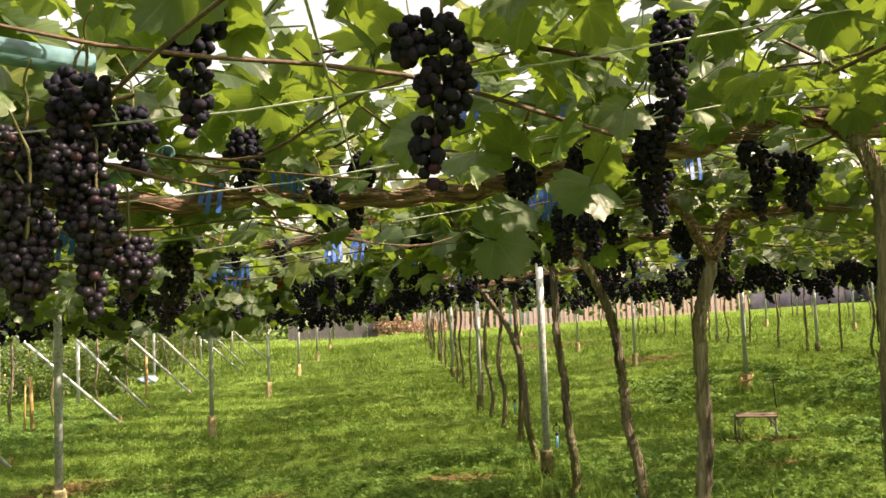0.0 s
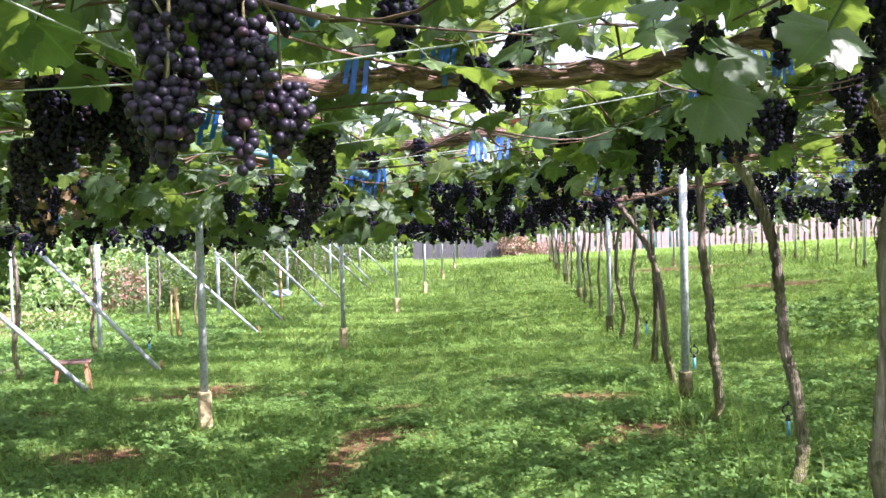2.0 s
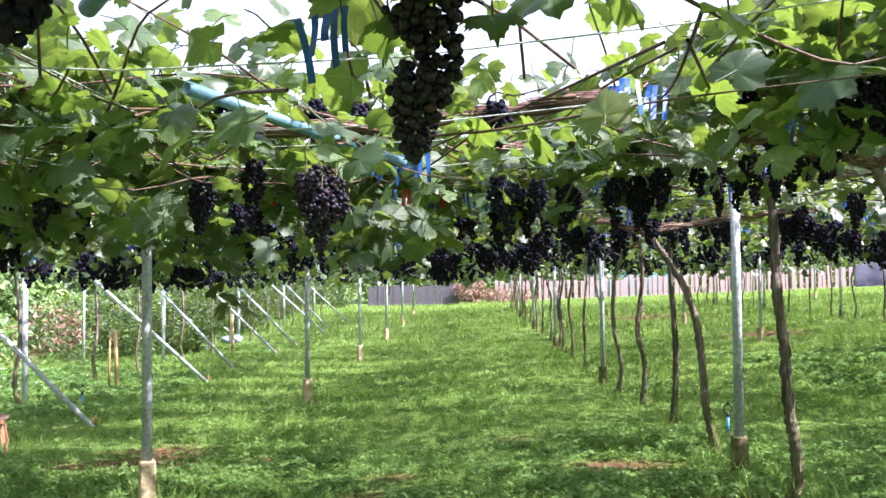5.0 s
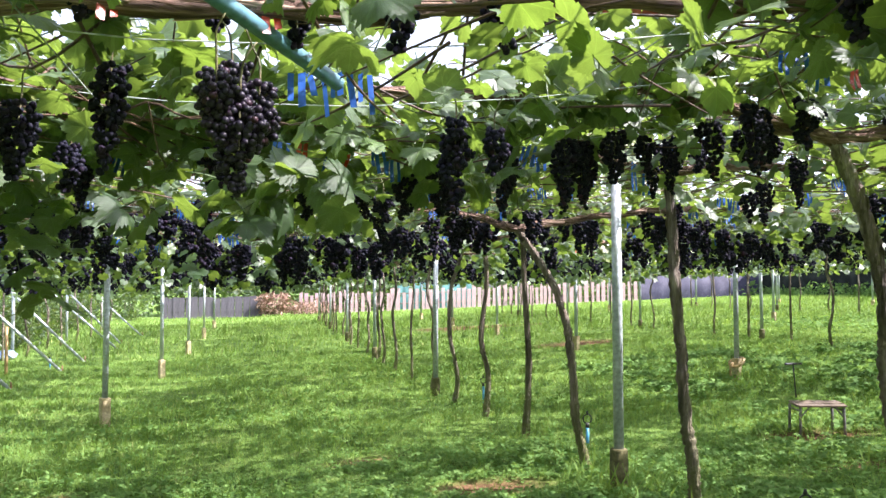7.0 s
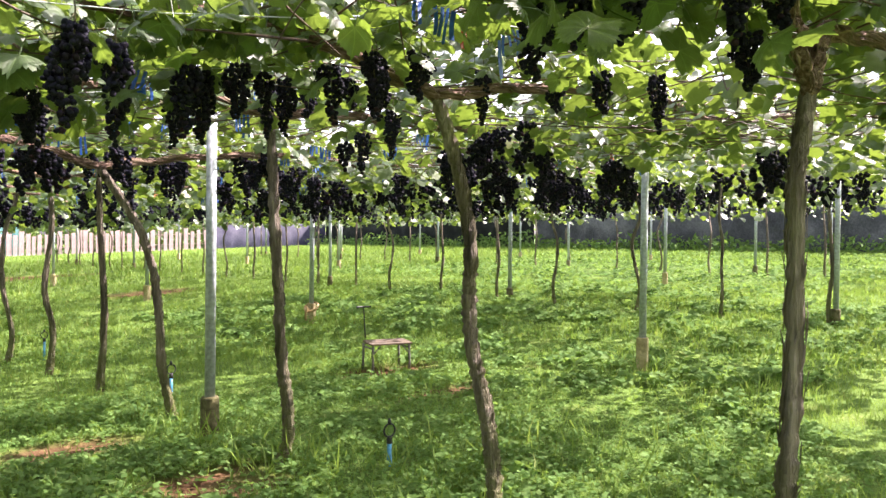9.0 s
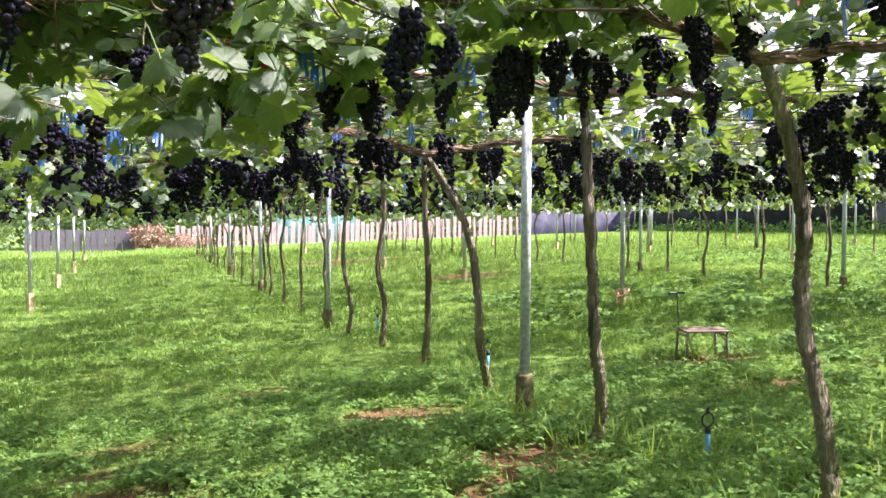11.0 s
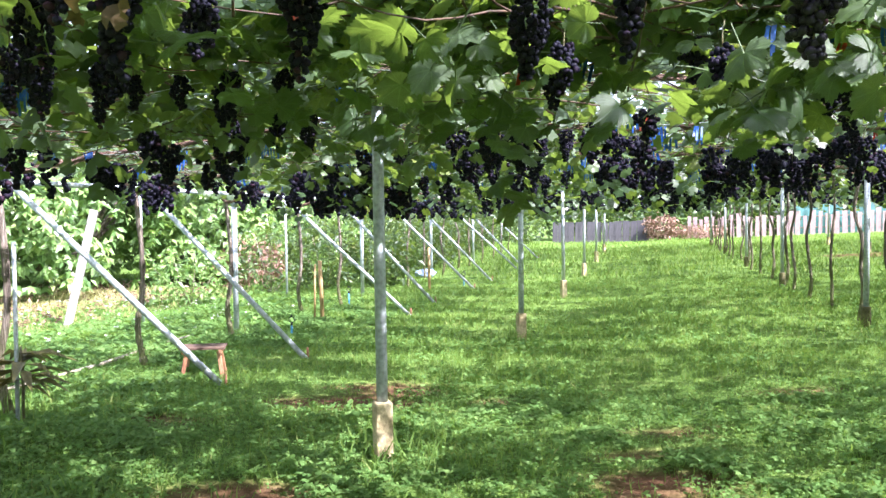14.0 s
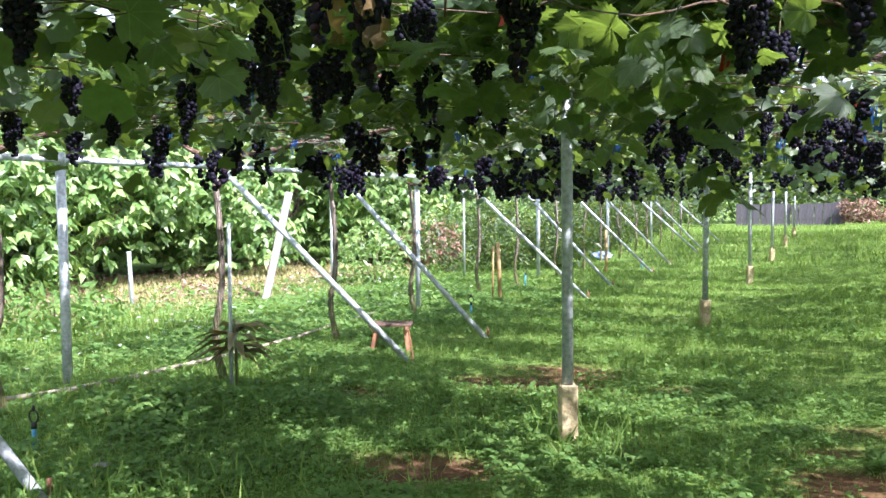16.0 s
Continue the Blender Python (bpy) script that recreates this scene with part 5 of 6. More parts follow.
stake(-6.84, 9.68, 1.75, 0.02, M_STEEL, "thin grey metal pole in grass")
stake(-6.68, 13.96, 1.8, 0.02, M_STEEL, "thin grey metal pole in grass")
stake(-4.6, 10.5, 0.85, 0.028, M_BAMBOO, "short bamboo stake in grass", (-0.03, 0))
stake(-4.7, 10.45, 0.8, 0.014, M_BAMBOO, "thin bamboo stake in grass", (0.02, 0))
stake(-4.35, 15.4, 0.85, 0.028, M_BAMBOO, "short bamboo stake in grass")
stake(-8.9, 7.95, 0.75, 0.03, M_STEEL, "short grey metal pole in grass", (-0.03, 0.0))
p = empty("leaning_post", on_ground(-7.97, 9.62), "pale leaning square concrete post in grass", "post")
part("shaft", to_mesh("shaft", *moved(box(0, 0, 0.78, 0.105, 0.105, 1.7, 0.01), pose(0, 0, 0, -4, 13, 30)), M_POSTW, False), p)

# hose lying along the edge row
V, F = tube(curve([(x, y, float(ground_z(x, y)) + 0.035, 0.018) for x, y in [(-5.6, 2.6), (-5.15, 3.5), (-5.05, 3.9), (-5.0, 5.0), (-5.1, 6.3), (-5.35, 7.7), (-5.5, 8.7)]], 6), 8)
h = empty("water_pipe", (0, 0, 0), "long dull tan plastic water pipe lying in grass", "pipe")
part("pipe", to_mesh("pipe", V, F, M_HOSE), h)

# sapling with drooping leaves tied to a stake
s = empty("sapling", on_ground(-4.08, 4.15), "young brownish sapling with drooping leaves tied to a stake", "plant")
part("stake", to_mesh("stake", *rod((0, 0, -0.1), (0.01, 0, 1.15), 0.013), M_STEEL), s, "thin grey stake")
part("stem", to_mesh("stem", *tube(curve([(0.02, 0.02, -0.03, 0.012), (0.03, 0.02, 0.3, 0.009), (0.02, 0.02, 0.5, 0.006)], 4), 7, 0.05), M_BARK), s)
rng = np.random.default_rng(12)
tv, tf = strip_leaf(0.12, 0.5)
n = 30
pos = np.stack([rng.normal(0.02, 0.02, n), rng.normal(0.02, 0.02, n), rng.uniform(0.26, 0.47, n)], 1)
nrm = np.stack([rng.normal(0, 0.16, n), rng.normal(0, 0.16, n), np.ones(n)], 1)
blade = to_mesh("leaf", *strip_leaf(0.11, 0.28), M_SAPLING)
for q, R, f in zip(pos, frames_of(nrm, rng.uniform(0, 6.28, n)), rng.uniform(0.2, 0.36, n)):
    part("leaf", blade, s, "", Matrix.LocRotScale(Vector(q), Matrix(R.tolist()).to_quaternion(), (f, f, f)))

# strap round the foot of one post
s = empty("strap", (5.72, 9.0, float(ground_z(5.72, 9.0)) + 0.22), "yellow-brown strap tied round the post foot in grass", "strap")
part("band", to_mesh("band", *tube([(0.085 * math.cos(a), 0.085 * math.sin(a), 0.05 * math.sin(a + 1), 0.018) for a in np.linspace(0, 6.6, 22)], 8, 0.1), M_BAMBOO), s)
part("tail", to_mesh("tail", *tube(curve([(-0.08, -0.04, 0.0, 0.016), (-0.12, -0.06, -0.06, 0.016), (-0.13, -0.07, -0.16, 0.012)], 4), 8, 0.1), M_BAMBOO), s)

# broken pale board in the grass
s = empty("board_scrap", on_ground(-3.6, 2.6), "broken piece of pale board lying in grass", "board")
part("board", to_mesh("board", *moved(box(0, 0, 0.03, 0.13, 0.05, 0.015, 0.003), pose(0, 0, 0, 8, 14, 125)), M_POSTW, False), s)
part("splinter", to_mesh("splinter", *moved(box(0.02, 0.05, 0.022, 0.07, 0.03, 0.012, 0.003), pose(0, 0, 0, 0, 6, 110)), M_POSTW, False), s)

# withered leaves hanging from a shoot
rng = np.random.default_rng(17)
n = 36
pos = np.stack([rng.normal(-0.92, 0.06, n), rng.normal(0.75, 0.06, n), rng.uniform(1.36, 1.60, n)], 1)
nrm = np.stack([rng.normal(0, 1, n), rng.normal(-0.3, 1, n), rng.normal(0.2, 0.5, n)], 1)
tagged(new("withered_leaves", scatter("withered_leaves", *vine_leaf(1, 0.8, 0.5, 3), pos, frames_of(nrm, rng.uniform(0, 6.28, n)), rng.uniform(0.022, 0.045, n), M_WITHER)), "withered brown vine leaves hanging from a shoot", "foliage", kind="stuff")

# crumpled bag
bm = bmesh.new()
bmesh.ops.create_icosphere(bm, subdivisions=3, radius=0.2)
for v in bm.verts:
    v.co *= 1 + 0.35 * noise.noise(v.co * 9)
    v.co.z = v.co.z * 0.6 + 0.08
    v.co.x *= 1.3
me = bpy.data.meshes.new("bag")
bm.to_mesh(me)
bm.free()
me.materials.append(M_BAG)
b = tagged(new("plastic_bag", me), "crumpled pale blue plastic bag in grass", "bag")
b.location = on_ground(-5.34, 18.9)


# ---- trees beyond the edge row ----
def tree_parts(seed, trunk_h, crown_r, crown_z, n_leaf, leaf, limbs=7):
    rng = np.random.default_rng(seed)
    pieces = [tube(curve([(0, 0, -0.1, 0.10), (0.12, 0.06, trunk_h * 0.5, 0.075), (0, 0.05, trunk_h, 0.07)], 5), 9, 0.1, seed)]
    tips = []
    for k in range(limbs):
        a = 2 * math.pi * k / limbs + rng.uniform(-0.4, 0.4)
        rr, zz = crown_r * rng.uniform(0.6, 0.95), crown_z + rng.uniform(-0.6, 0.9)
        mid = (0.45 * rr * math.cos(a), 0.45 * rr * math.sin(a), trunk_h + 0.25 * (zz - trunk_h), 0.05)
        tip = (rr * math.cos(a), rr * math.sin(a), zz, 0.018)
        pieces.append(tube(curve([(0, 0.04, trunk_h - 0.05, 0.065), mid, tip], 5), 7, 0.12, seed + k))
        tips.append(tip[:3])
        for _ in range(3):
            a2 = a + rng.uniform(-0.9, 0.9)
            t2 = (rr * rng.uniform(0.7, 1.15) * math.cos(a2), rr * rng.uniform(0.7, 1.15) * math.sin(a2), zz + rng.uniform(-0.6, 0.6), 0.008)
            pieces.append(tube(curve([mid, tuple(0.5 * (np.array(mid) + np.array(t2))), t2], 3), 5, 0.1, seed))
            tips.append(t2[:3])
    wood = joined(*pieces)
    tips = np.array(tips)
    # sprays of leaves round the ends of the limbs
    sprays = tips[rng.integers(len(tips), size=n_leaf // 9)] + rng.normal(0, 1, (n_leaf // 9, 3)) * np.array([0.40, 0.40, 0.58])
    sprays[:, 2] = np.abs(sprays[:, 2] - 0.25) + 0.2
    pos = np.repeat(sprays, 9, 0) + rng.normal(0, 0.035, (len(sprays) * 9, 3))
    n = len(pos)
    out = pos - np.array([0, 0, crown_z])
    out[:, 2] *= 0.5
    # each spray opens like a rosette and droops
    fan = np.tile(2 * np.pi * np.arange(9) / 9, len(sprays)) + np.repeat(rng.uniform(0, 6.28, len(sprays)), 9)
    aim = 0.45 * out / np.linalg.norm(out, axis=1, keepdims=True) + np.stack([np.cos(fan), np.sin(fan), np.full(n, -0.55)], 1) + rng.normal(0, 0.22, (n, 3))
    aim /= np.linalg.norm(aim, axis=1, keepdims=True)
    flat = out * np.array([1, 1, 0.3])
    up = np.array([[0.35, 0, 0.75]]) + 0.8 * flat / np.linalg.norm(flat, axis=1, keepdims=True) + rng.normal(0, 0.35, (n, 3))
    w = up - (up * aim).sum(1, keepdims=True) * aim
    w /= np.linalg.norm(w, axis=1, keepdims=True)
    R = np.stack([np.cross(aim, w), aim, w], 2)
    ok = pos[:, 2] > 0.22 + 0.1 * np.sin(3 * pos[:, 0]) * np.sin(2 * pos[:, 1])
    tv, tf = strip_leaf(0.24, 0.30)
    return wood, (tv, tf, pos[ok], R[ok], rng.uniform(0.75, 1.25, n)[ok] * leaf)


def tree(seed, label, **kw):
    wood, lv = tree_parts(seed, **kw)
    t = empty("fruit_tree", (0, 0, 0), label, "tree", "fruit trees")
    part("trunk", to_mesh("trunk", *wood, M_BARK), t)
    part("crown", scatter("crown", *lv, M_TREE), t)
    return t


kinds = [tree(3, "leafy green fruit tree with a low spreading crown", trunk_h=0.6, crown_r=2.0, crown_z=1.4, n_leaf=14500, leaf=0.185),
         tree(4, "bright green fruit tree with large drooping leaves", trunk_h=0.55, crown_r=2.15, crown_z=1.45, n_leaf=15000, leaf=0.195)]
rng = np.random.default_rng(40)
for n, (x, y) in enumerate([(-12.0, 7.1), (-12.6, 10.3), (-11.9, 3.7), (-11.6, 13.7), (-14.8, 8.8), (-12.4, 0.4), (-10.9, 17.2), (-14.6, 12.6), (-10.9, 21.6), (-10.8, 26.3), (-14.2, 17.6), (-14.9, 4.8), (-13.6, 24.0)]):
    m = pose(x, y, float(ground_z(x, y)), 0, 0, rng.uniform(0, 360))
    if n < 2:
        kinds[n].matrix_basis = m
    else:
        copy_thing(kinds[n % 2], m)


def shrub(x, y, r, high, n, m, label, leaf=0.12, seed=1):
    rng = np.random.default_rng(seed)
    s = empty("shrub", on_ground(x, y), label, "shrub")
    d = rng.normal(0, 1, (n, 3))
    d /= np.linalg.norm(d, axis=1, keepdims=True)
    pos = d * rng.uniform(0.5, 1, (n, 1)) ** 0.5 * np.array([r, r, high / 2]) + np.array([0, 0, high / 2])
    pos += rng.normal(0, 0.06, (n, 3))
    pos = pos[pos[:, 2] > 0.02]
    n = len(pos)
    tv, tf = strip_leaf(0.18, 0.3)
    part("leaves", scatter("leaves", tv, tf, pos, frames_of(rng.normal(0, 1, (n, 3)) + np.array([0, 0, 0.8]), rng.uniform(0, 6.28, n)), rng.uniform(0.7, 1.3, n) * leaf, m), s)
    stems = joined(*[tube([(0, 0, -0.05, 0.012), (*(pos[rng.integers(n)] * 0.9), 0.004)], 5) for _ in range(9)])
    part("stem", to_mesh("stem", *stems, M_BARK), s)


shrub(-8.6, 16.4, 0.8, 1.0, 800, M_DRY, "dry reddish brushwood heap beside the grass", 0.16, 1)
# some bushes take the lighter tree leaf, which paints sunlit foliage into the colour
for k, (x, y, r, h) in enumerate([(-7.6, 12.2, 0.7, 1.1), (-7.3, 14.6, 0.8, 1.3), (-6.7, 17.6, 0.8, 1.3), (-7.0, 20.2, 0.9, 1.4), (-6.4, 24.6, 0.9, 1.4), (-7.4, 27.5, 1.0, 1.5)]):
    shrub(x, y, r, h, 650, M_TREE if k in (0, 2) else M_LEAF, "sunlit green leafy bush beside the edge posts" if k in (0, 2) else "dark green leafy bush beside the edge posts", 0.13, 20 + k)
for k, (x, y, r, h) in enumerate([(-6.3, 19.2, 0.8, 1.6), (-6.5, 15.4, 0.7, 1.4), (-6.8, 23.0, 0.9, 1.7), (-6.4, 28.5, 1.0, 1.7), (-7.6, 17.6, 0.9, 1.7), (-8.4, 21.5, 1.0, 1.8), (-8.2, 26.0, 1.1, 1.8), (-6.9, 31.0, 1.1, 1.8)]):
    shrub(x, y, r, h, 1100, M_TREE if k == 4 else M_LEAF, "dense green bush beside the edge posts" if k == 4 else "dense dark green bush beside the edge posts", 0.14, 90 + k)
shrub(-5.6, 16.4, 0.7, 1.2, 900, M_LEAF, "dark green bush beside the edge posts", 0.16, 2)
shrub(-6.0, 22.0, 0.9, 1.3, 900, M_LEAF, "dark green bush beside the edge posts", 0.16, 3)
shrub(0.5, 41.0, 0.8, 1.35, 900, M_DRY, "pale reddish dry brush heap by the fence", 0.22, 4)
shrub(2.4, 41.6, 1.3, 0.6, 700, M_DRY, "low pale dry brush heap by the fence", 0.2, 7)
shrub(-7.5, 5.6, 0.6, 0.5, 500, M_WEED, "low leafy weeds at the grass edge", 0.12, 5)


# ---- fences at the far side ----
def slat_fence(x0, x1, y, high, m, label, width=0.17, gap=0.05, jitter=0.12, seed=2):
    rng = np.random.default_rng(seed)
    f = empty("fence", (x0, y, 0), label, "fence", "fences")
    kinds_, x, n = [to_mesh("slat", *box(0, 0, high * q / 2, width * w, 0.03, high * q, 0), m, False) for q, w in ((1.0, 1.0), (1 - jitter, 0.8), (1 + jitter, 1.15), (1 - 0.5 * jitter, 0.95), (1 + 0.4 * jitter, 0.85))], x0, 0
    while x < x1:
        k = int(rng.integers(5))
        part("slat", kinds_[k], f, "", pose(x - x0, rng.uniform(-0.03, 0.03), float(ground_z(x, y)), 0, rng.uniform(-1.5, 1.5)))
        x += width * (1.0, 0.8, 1.15, 0.95, 0.85)[k] + gap * rng.uniform(0.2, 1.8)
    z0, z1 = float(ground_z(x0, y)), float(ground_z(x1, y))
    for k in (0.3, 0.8):
        part("rail", to_mesh("rail", *tube([(0, 0.05, z0 + high * k, 0.03), (x1 - x0, 0.05, z1 + high * k, 0.03)], 6), M_WOOD), f)


slat_fence(-4.6, -0.2, 41.5, 1.0, M_GREYWOOD, "grey weathered board fence", 0.3, 0.015, 0.04, 2)
slat_fence(1.9, 20.5, 43.0, 1.05, M_PALE, "pale pinkish slatted fence in sunlight", 0.2, 0.10, 0.12, 3)


def sheet(name, a, b, high, m, label, thick=0.03):
    n = 24
    V, F = [], []
    for i in range(n + 1):
        f = i / n
        x, y = a[0] + (b[0] - a[0]) * f, a[1] + (b[1] - a[1]) * f
        z = float(ground_z(min(x, 40), y))
        dx, dy = b[1] - a[1], a[0] - b[0]
        k = 0.05 * math.sin(i * 2.2) / math.hypot(dx, dy)
        for t in (0, thick / math.hypot(dx, dy)):
            V += [(x + dx * (k + t), y + dy * (k + t), z - 0.05), (x + dx * (k + t), y + dy * (k + t), z + high * (1 + 0.03 * math.sin(i * 1.7)))]
    for i in range(n):
        b0 = 4 * i
        F += [(b0, b0 + 4, b0 + 5, b0 + 1), (b0 + 2, b0 + 3, b0 + 7, b0 + 6), (b0 + 1, b0 + 5, b0 + 7, b0 + 3)]
    tagged(new(name, to_mesh(name, V, F, m)), label, "fence")


sheet("blue_tarp_fence", (20.7, 43.2), (28.5, 43.4), 1.3, M_TARP, "dark blue tarpaulin stretched as a fence")
sheet("teal_net", (7.0, 44.5), (11.3, 44.5), 1.4, M_TEAL, "teal shade net behind the pale fence")
sheet("dark_net_fence", (28.6, 43.4), (28.6, 26.0), 2.6, M_NET, "black shade net fence in the shade")
sheet("boundary_wall", (28.6, 25.9), (28.6, -16.0), 2.5, M_WALL, "grey stained boundary wall behind the vines")

rng = np.random.default_rng(58)
n = 5200
y = rng.uniform(2, 43, n)
tall = 0.35 + 0.45 * np.abs(np.sin(0.9 * y) * np.sin(0.37 * y + 1))
P = np.stack([28.3 - rng.uniform(0, 1, n) ** 2 * 1.6, y, float(ground_z(28, 20)) - 0.03 + rng.uniform(0, 1, n) ** 1.4 * tall], 1)
tagged(new("wall_weeds", scatter("wall_weeds", *strip_leaf(0.25, 0.3), P, frames_of(rng.normal(0, 1, (n, 3)) + np.array([-0.3, -0.3, 0.8]), rng.uniform(0, 6.28, n)), rng.uniform(0.12, 0.26, n), M_WEED)), "leafy weeds growing at the foot of the far wall", "weeds", kind="stuff")
for k, (x, y, r, h) in enumerate([(-6.0, 39.5, 1.1, 1.7), (-8.0, 40.5, 1.3, 1.9), (-10.0, 39.0, 1.4, 2.0), (-12.2, 40.0, 1.4, 2.1), (-7.2, 33.0, 1.1, 1.6), (-8.6, 36.0, 1.3, 1.8)]):
    shrub(x, y, r, h, 900, M_LEAF, "dark green bush at the end of the vineyard", 0.2, 70 + k)

n = 15000
P = np.stack([rng.uniform(-32, 28, n), rng.uniform(44.6, 46.4, n), rng.uniform(0, 1, n) ** 0.8 * 2.6], 1)
P[:, 2] *= 0.65 + 0.35 * np.abs(np.sin(0.8 * P[:, 0]) * np.sin(0.31 * P[:, 0] + 1))
tagged(new("hedge", scatter("hedge", *strip_leaf(0.26, 0.3), P, frames_of(rng.normal(0, 1, (n, 3)) + np.array([0, -0.4, 0.6]), rng.uniform(0, 6.28, n)), rng.uniform(0.2, 0.4, n), M_LEAF)), "dark green hedge growing behind the fences", "hedge", kind="stuff")

# woods beyond the fences close the view
rng = np.random.default_rng(55)
tv, tf = strip_leaf(0.3, 0.2)
P = []
for _ in range(240):
    a = rng.uniform(0, 1)
    c = (rng.uniform(-30, 32), rng.uniform(46, 52), rng.uniform(1.0, 5.5)) if a < 0.6 else (rng.uniform(-24, -17), rng.uniform(-12, 48), rng.uniform(0.8, 5.0)) if a < 0.85 else (rng.uniform(31, 36), rng.uniform(-10, 46), rng.uniform(1, 5.5))
    P.append(np.array(c) + rng.normal(0, 1, (90, 3)) * np.array([1.2, 1.2, 0.9]))
P = np.concatenate(P)
P = P[P[:, 2] > 0.2]
n = len(P)
tagged(new("distant_trees", scatter("distant_trees", tv, tf, P, frames_of(rng.normal(0, 1, (n, 3)) + np.array([0.3, -0.3, 0.6]), rng.uniform(0, 6.28, n)), rng.uniform(0.35, 0.6, n), M_TREE)),
       "distant green woods behind the fences", "trees", kind="stuff")


# ---- grass and weeds ----
rng = np.random.default_rng(66)
BLADE = ([(-0.045, 0, 0), (0.045, 0, 0), (0.03, 0.12, 0.55), (-0.03, 0.12, 0.55), (0.0, 0.36, 0.95)], [(0, 1, 2), (0, 2, 3), (3, 2, 4)])
FAR_BLADE = ([(-0.11, 0, 0), (0.11, 0, 0), (0.0, 0.3, 0.9)], [(0, 1, 2)])
CLOVER = ([(0, 0, 0), (-0.4, 0.5, 0.07), (0.4, 0.5, 0.07), (0, 1, 0)], [(0, 2, 1), (1, 2, 3)])


def turf(count, x0, x1, y0, y1, h0, h1, tpl, name, material, flat=False, label="short green grass under the vines", thin=0.0):
    x, y = rng.uniform(x0, x1, count), rng.uniform(y0, y1, count)
    tall = 0.5 + 0.5 * np.sin(2.1 * x + 1.7 * np.sin(1.3 * y)) * np.sin(1.9 * y + 1.3 * np.sin(1.1 * x))
    keep = (rng.uniform(0, 1, count) > 0.88 * bare(x, y)) & (rng.uniform(0, 1, count) > thin * (1 - tall))
    x, y, tall = x[keep], y[keep], tall[keep]
    n = len(x)
    lean = 0.34 if flat else 0.3
    nrm = np.stack([rng.normal(0, lean, n), rng.normal(0, lean, n), np.ones(n)], 1)
    size = rng.uniform(h0, h1, n) * (0.6 + 0.7 * tall)
    z = ground_z(x, y) + (rng.uniform(0.006, 0.055, n) * (0.5 + 0.9 * tall) if flat else -0.004) - 0.02 * bare(x, y)
    me = scatter(name, *tpl, np.stack([x, y, z], 1), frames_of(nrm, rng.uniform(0, 6.28, n)), size, material)
    tagged(new(name, me), label, "grass", kind="stuff")


turf(95000, -6.5, 6.5, 1.2, 8.0, 0.035, 0.08, BLADE, "grass", M_GRASS)
turf(4500, -6.5, 6.5, 1.2, 7.5, 0.07, 0.13, BLADE, "tall_grass", M_GRASS, label="taller grass tufts under the vines", thin=0.95)
turf(85000, -3.8, 4.4, 1.3, 6.0, 0.018, 0.038, CLOVER, "clover_weeds", M_WEED, True, "low carpet of small clover-like leaves", 0.12)
turf(26000, -6, 7, 4.5, 10, 0.022, 0.038, CLOVER, "clover_weeds", M_WEED, True, "low carpet of small clover-like leaves", 0.4)
turf(9000, -5, 5, 1.3, 9, 0.036, 0.06, CLOVER, "broad_weeds", M_WEED, True, "scattered broad weed leaves", 0.9)
turf(105000, -9, 14, 7.5, 18, 0.045, 0.09, FAR_BLADE, "grass", M_GRASS)
turf(16000, -9, 12, 8, 18, 0.04, 0.065, CLOVER, "clover_weeds", M_WEED, True, "low leafy weeds among the grass", 0.4)
turf(44000, 6.5, 20, -1, 7.5, 0.05, 0.1, FAR_BLADE, "grass", M_GRASS)
turf(14000, -10, -6.5, 0, 7.5, 0.08, 0.16, FAR_BLADE, "grass", M_GRASS)
turf(34000, -13, -7.6, 1, 15, 0.06, 0.13, FAR_BLADE, "dry_grass", M_STRAW, label="pale dry grass on the sunlit bank", thin=0.7)
turf(12000, -9.5, -5.4, 2, 18, 0.06, 0.11, CLOVER, "bank_weeds", M_WEED, True, "leafy weeds on the sunlit bank", 0.5)
turf(16000, 20, 28.4, -4, 18, 0.08, 0.15, FAR_BLADE, "grass", M_GRASS)
turf(26000, 12, 27, 6, 20, 0.06, 0.12, CLOVER, "clover_weeds", M_WEED, True, "low leafy weeds among the grass", 0.2)
turf(60000, -14, 28, 18, 41, 0.09, 0.17, FAR_BLADE, "grass", M_GRASS)
turf(4000, -5.5, -0.6, 1.6, 5.2, 0.06, 0.11, BLADE, "tall_grass", M_GRASS, label="taller grass tufts under the vines", thin=0.75)
x, y = rng.uniform(-9.5, -5.6, 420), rng.uniform(3.5, 12, 420)
near_x, near_y = x[rng.integers(0, 60, 420)], y[rng.integers(0, 60, 420)]
pos = np.stack([near_x + rng.normal(0, 0.25, 420), near_y + rng.normal(0, 0.3, 420), ground_z(near_x, near_y) + rng.uniform(0.10, 0.2, 420)], 1)
petals = ([(0, 0, 0), (0.5, -0.2, 0.1), (0.5, 0.2, 0.1), (-0.2, 0.5, 0.1), (0.2, 0.5, 0.1), (-0.5, 0.2, 0.1), (-0.5, -0.2, 0.1), (0.2, -0.5, 0.1), (-0.2, -0.5, 0.1)], [(0, 1, 2), (0, 4, 3), (0, 5, 6), (0, 8, 7)])
nrm = rng.normal(0, 0.35, (420, 3)) + np.array([0, 0, 1])
tagged(new("white_flowers", scatter("white_flowers", *petals, pos, frames_of(nrm, rng.uniform(0, 6.28, 420)), rng.uniform(0.025, 0.042, 420), M_FLOWER)), "small white flowers among the weeds on the bank", "flowers", kind="stuff")
n = 7000
x, y = rng.uniform(-13.5, -8.2, n), rng.uniform(1.5, 17, n)
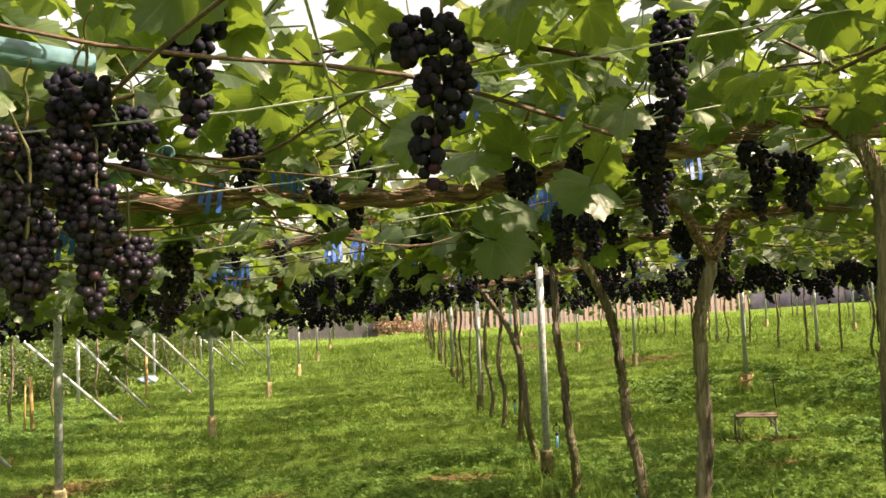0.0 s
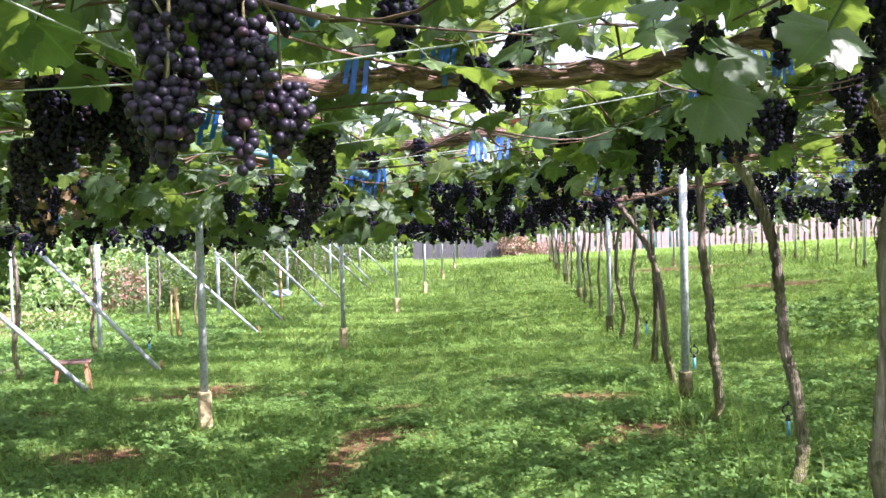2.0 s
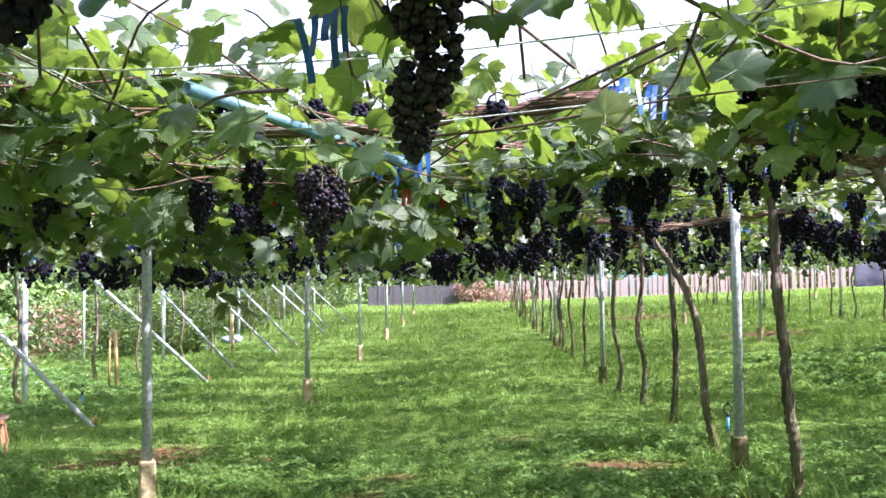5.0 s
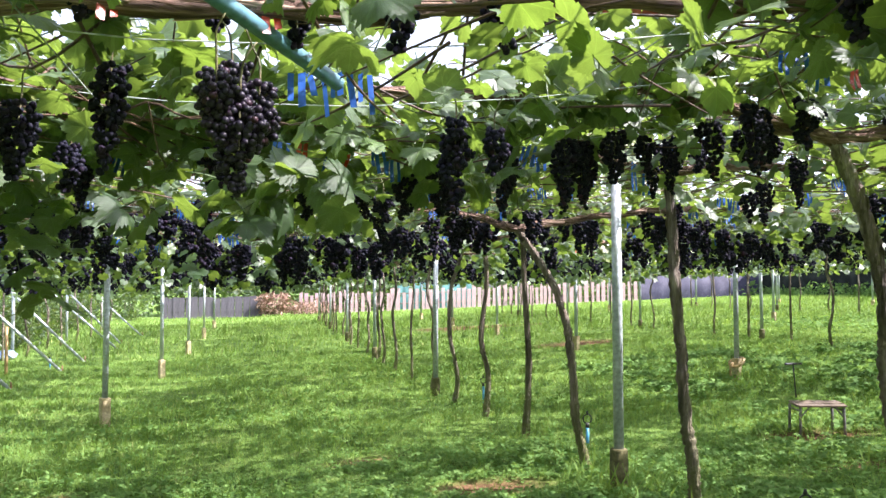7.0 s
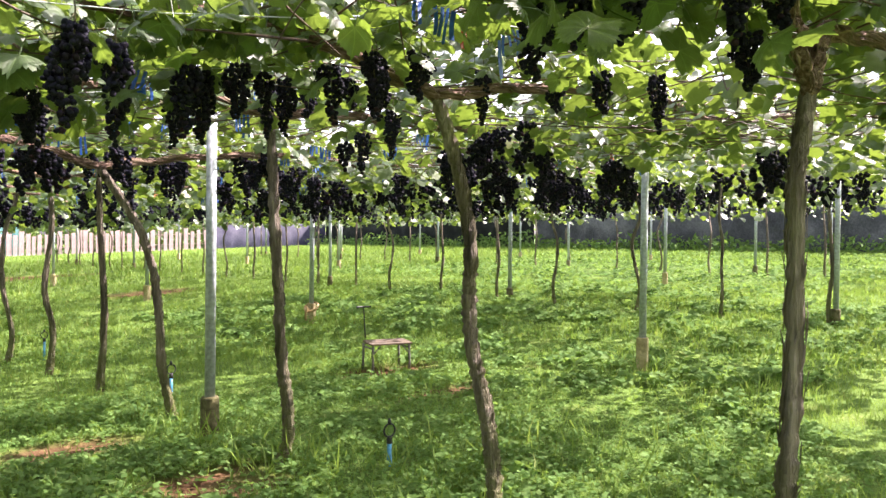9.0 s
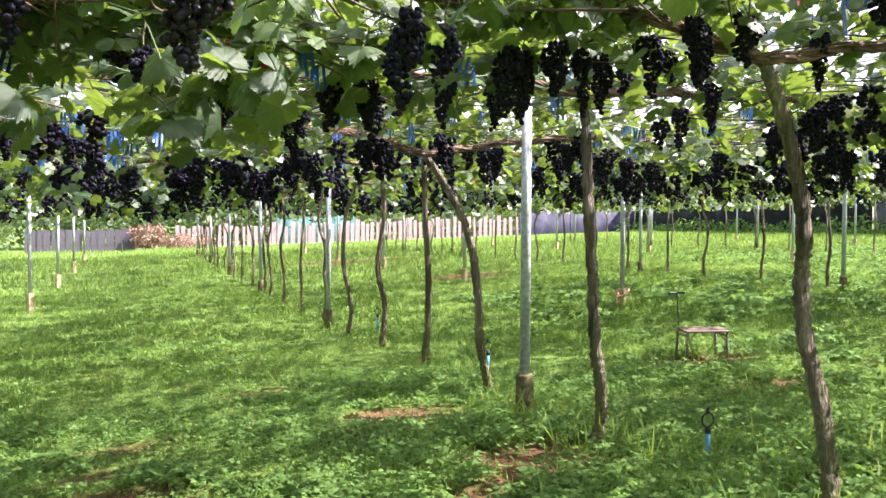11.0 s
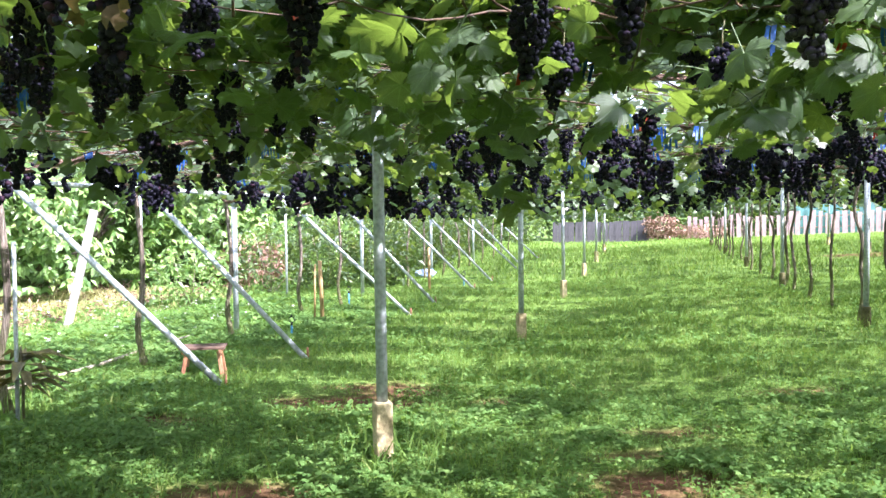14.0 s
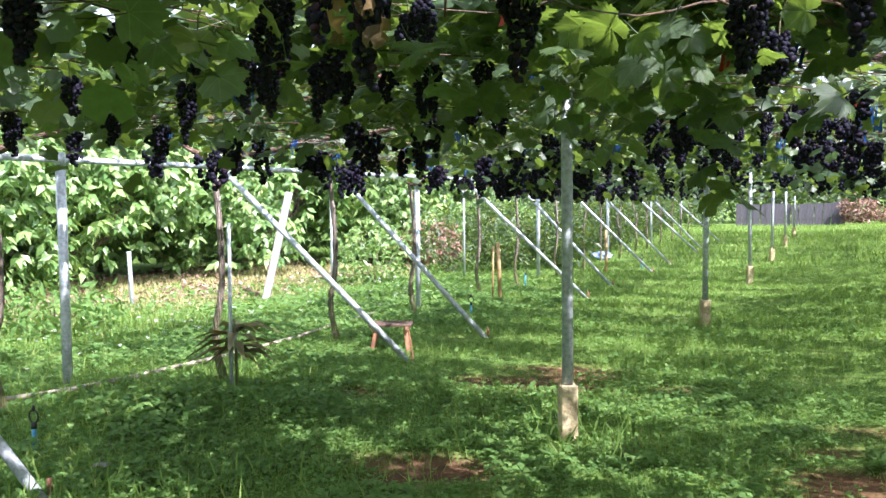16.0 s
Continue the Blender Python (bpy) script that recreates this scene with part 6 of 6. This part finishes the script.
ok = rng.uniform(0, 1, n) < 0.5 + 0.5 * np.sin(1.7 * x + 0.8 * y) * np.sin(1.1 * y)
x, y = x[ok], y[ok]
n = len(x)
nrm = rng.normal(0, 0.4, (n, 3)) + np.array([0, 0, 1])
tagged(new("leaf_litter", scatter("leaf_litter", *strip_leaf(0.2, 0.2), np.stack([x, y, ground_z(x, y) + rng.uniform(0.02, 0.09, n)], 1), frames_of(nrm, rng.uniform(0, 6.28, n)), rng.uniform(0.08, 0.15, n), M_DRY)),
       "pale dry fallen leaves under the fruit trees", "leaves", kind="stuff")
turf(13000, -8.0, -4.0, 2.5, 10, 0.032, 0.06, CLOVER, "bank_weeds", M_WEED, True, "leafy weeds on the sunlit bank", 0.3)
turf(5000, -4.4, -2.8, 3.1, 4.4, 0.03, 0.055, CLOVER, "broad_weeds", M_WEED, True, "broad weed leaves on the low mound", 0.2)

# leafy weeds standing in patches, and long grass round the feet of posts and trunks
WEED = ([], [])
for k in range(7):
    a, r, h = 2.4 * k, 0.55 + 0.45 * ((k * 5) % 7) / 7, 0.35 + 0.6 * ((k * 3) % 7) / 7
    c, s = math.cos(a), math.sin(a)
    b = len(WEED[0])
    WEED[0].extend([(0.12 * c, 0.12 * s, h * 0.7), (0.55 * r * c - 0.27 * s, 0.55 * r * s + 0.27 * c, h), (0.55 * r * c + 0.27 * s, 0.55 * r * s - 0.27 * c, h), (r * c, r * s, h - 0.15)])
    WEED[1].extend([(b, b + 2, b + 1), (b + 1, b + 2, b + 3)])


def weed_patches(count, x0, x1, y0, y1, h0, h1, name, label):
    x, y = rng.uniform(x0, x1, count), rng.uniform(y0, y1, count)
    lush = np.sin(2.7 * x + 1.9 * np.sin(1.7 * y)) * np.sin(2.3 * y + 1.5 * np.sin(1.3 * x)) + 0.6 * np.sin(6.1 * x + 2) * np.sin(5.3 * y)
    keep = (rng.uniform(0, 1, count) < 0.25 + 0.75 * step(lush + 0.3)) & (rng.uniform(0, 1, count) > 0.97 * bare(x, y))
    x, y, lush = x[keep], y[keep], lush[keep]
    n = len(x)
    nrm = rng.normal(0, 0.25, (n, 3)) + np.array([0, 0, 1])
    size = rng.uniform(h0, h1, n) * (0.7 + 0.5 * step(lush + 0.4))
    me = scatter(name, *WEED, np.stack([x, y, ground_z(x, y)], 1), frames_of(nrm, rng.uniform(0, 6.28, n)), size, M_WEED)
    tagged(new(name, me), label, "weeds", kind="stuff")


weed_patches(11500, -4.0, 5.0, 1.3, 5.4, 0.030, 0.062, "leafy_weeds", "leafy green weeds standing in patches under the vines")
weed_patches(9000, -8.5, -3.8, 2.5, 13, 0.04, 0.085, "leafy_weeds", "lush leafy weeds along the edge of the vineyard")
weed_patches(7000, 4.5, 12, 2.5, 12, 0.06, 0.11, "leafy_weeds", "leafy green weeds under the further vines")
P = []
for x, y, w, n in ((2.05, 4.3, 0.16, 70), (-1.65, 4.05, 0.2, 70), (-1.45, 3.85, 0.14, 40), (2.05, 9.66, 0.2, 60), (-1.65, 9.1, 0.2, 60), (5.72, 3.9, 0.2, 60), (5.72, 9.0, 0.3, 160), (2.17, 2.1, 0.14, 50), (2.1, 3.52, 0.15, 60), (2.06, 4.86, 0.15, 50),
                   (2.14, 6.38, 0.15, 40), (2.1, 0.85, 0.15, 50), (-4.43, 4.44, 0.25, 90), (4.35, 5.62, 0.3, 70), (-5.3, 3.85, 0.3, 140), (2.46, 3.17, 0.2, 40), (-3.5, 2.18, 0.2, 60), (-3.55, 5.74, 0.2, 60), (3.3, 2.6, 0.4, 90), (-2.7, 2.6, 0.5, 110)):
    P.append(np.stack([rng.normal(x, w, n), rng.normal(y, w, n)], 1))
P = np.concatenate(P)
n = len(P)
nrm = np.stack([rng.normal(0, 0.35, n), rng.normal(0, 0.35, n), np.ones(n)], 1)
SLIM = ([(-0.022, 0, 0), (0.022, 0, 0), (0.016, 0.14, 0.55), (-0.016, 0.14, 0.55), (0.0, 0.45, 0.9)], [(0, 1, 2), (0, 2, 3), (3, 2, 4)])
tagged(new("long_grass", scatter("long_grass", *SLIM, np.stack([P[:, 0], P[:, 1], ground_z(P[:, 0], P[:, 1]) - 0.004], 1), frames_of(nrm, rng.uniform(0, 6.28, n)), rng.uniform(0.12, 0.24, n), M_GRASS)),
       "long grass blades round the feet of posts and trunks", "grass", kind="stuff")
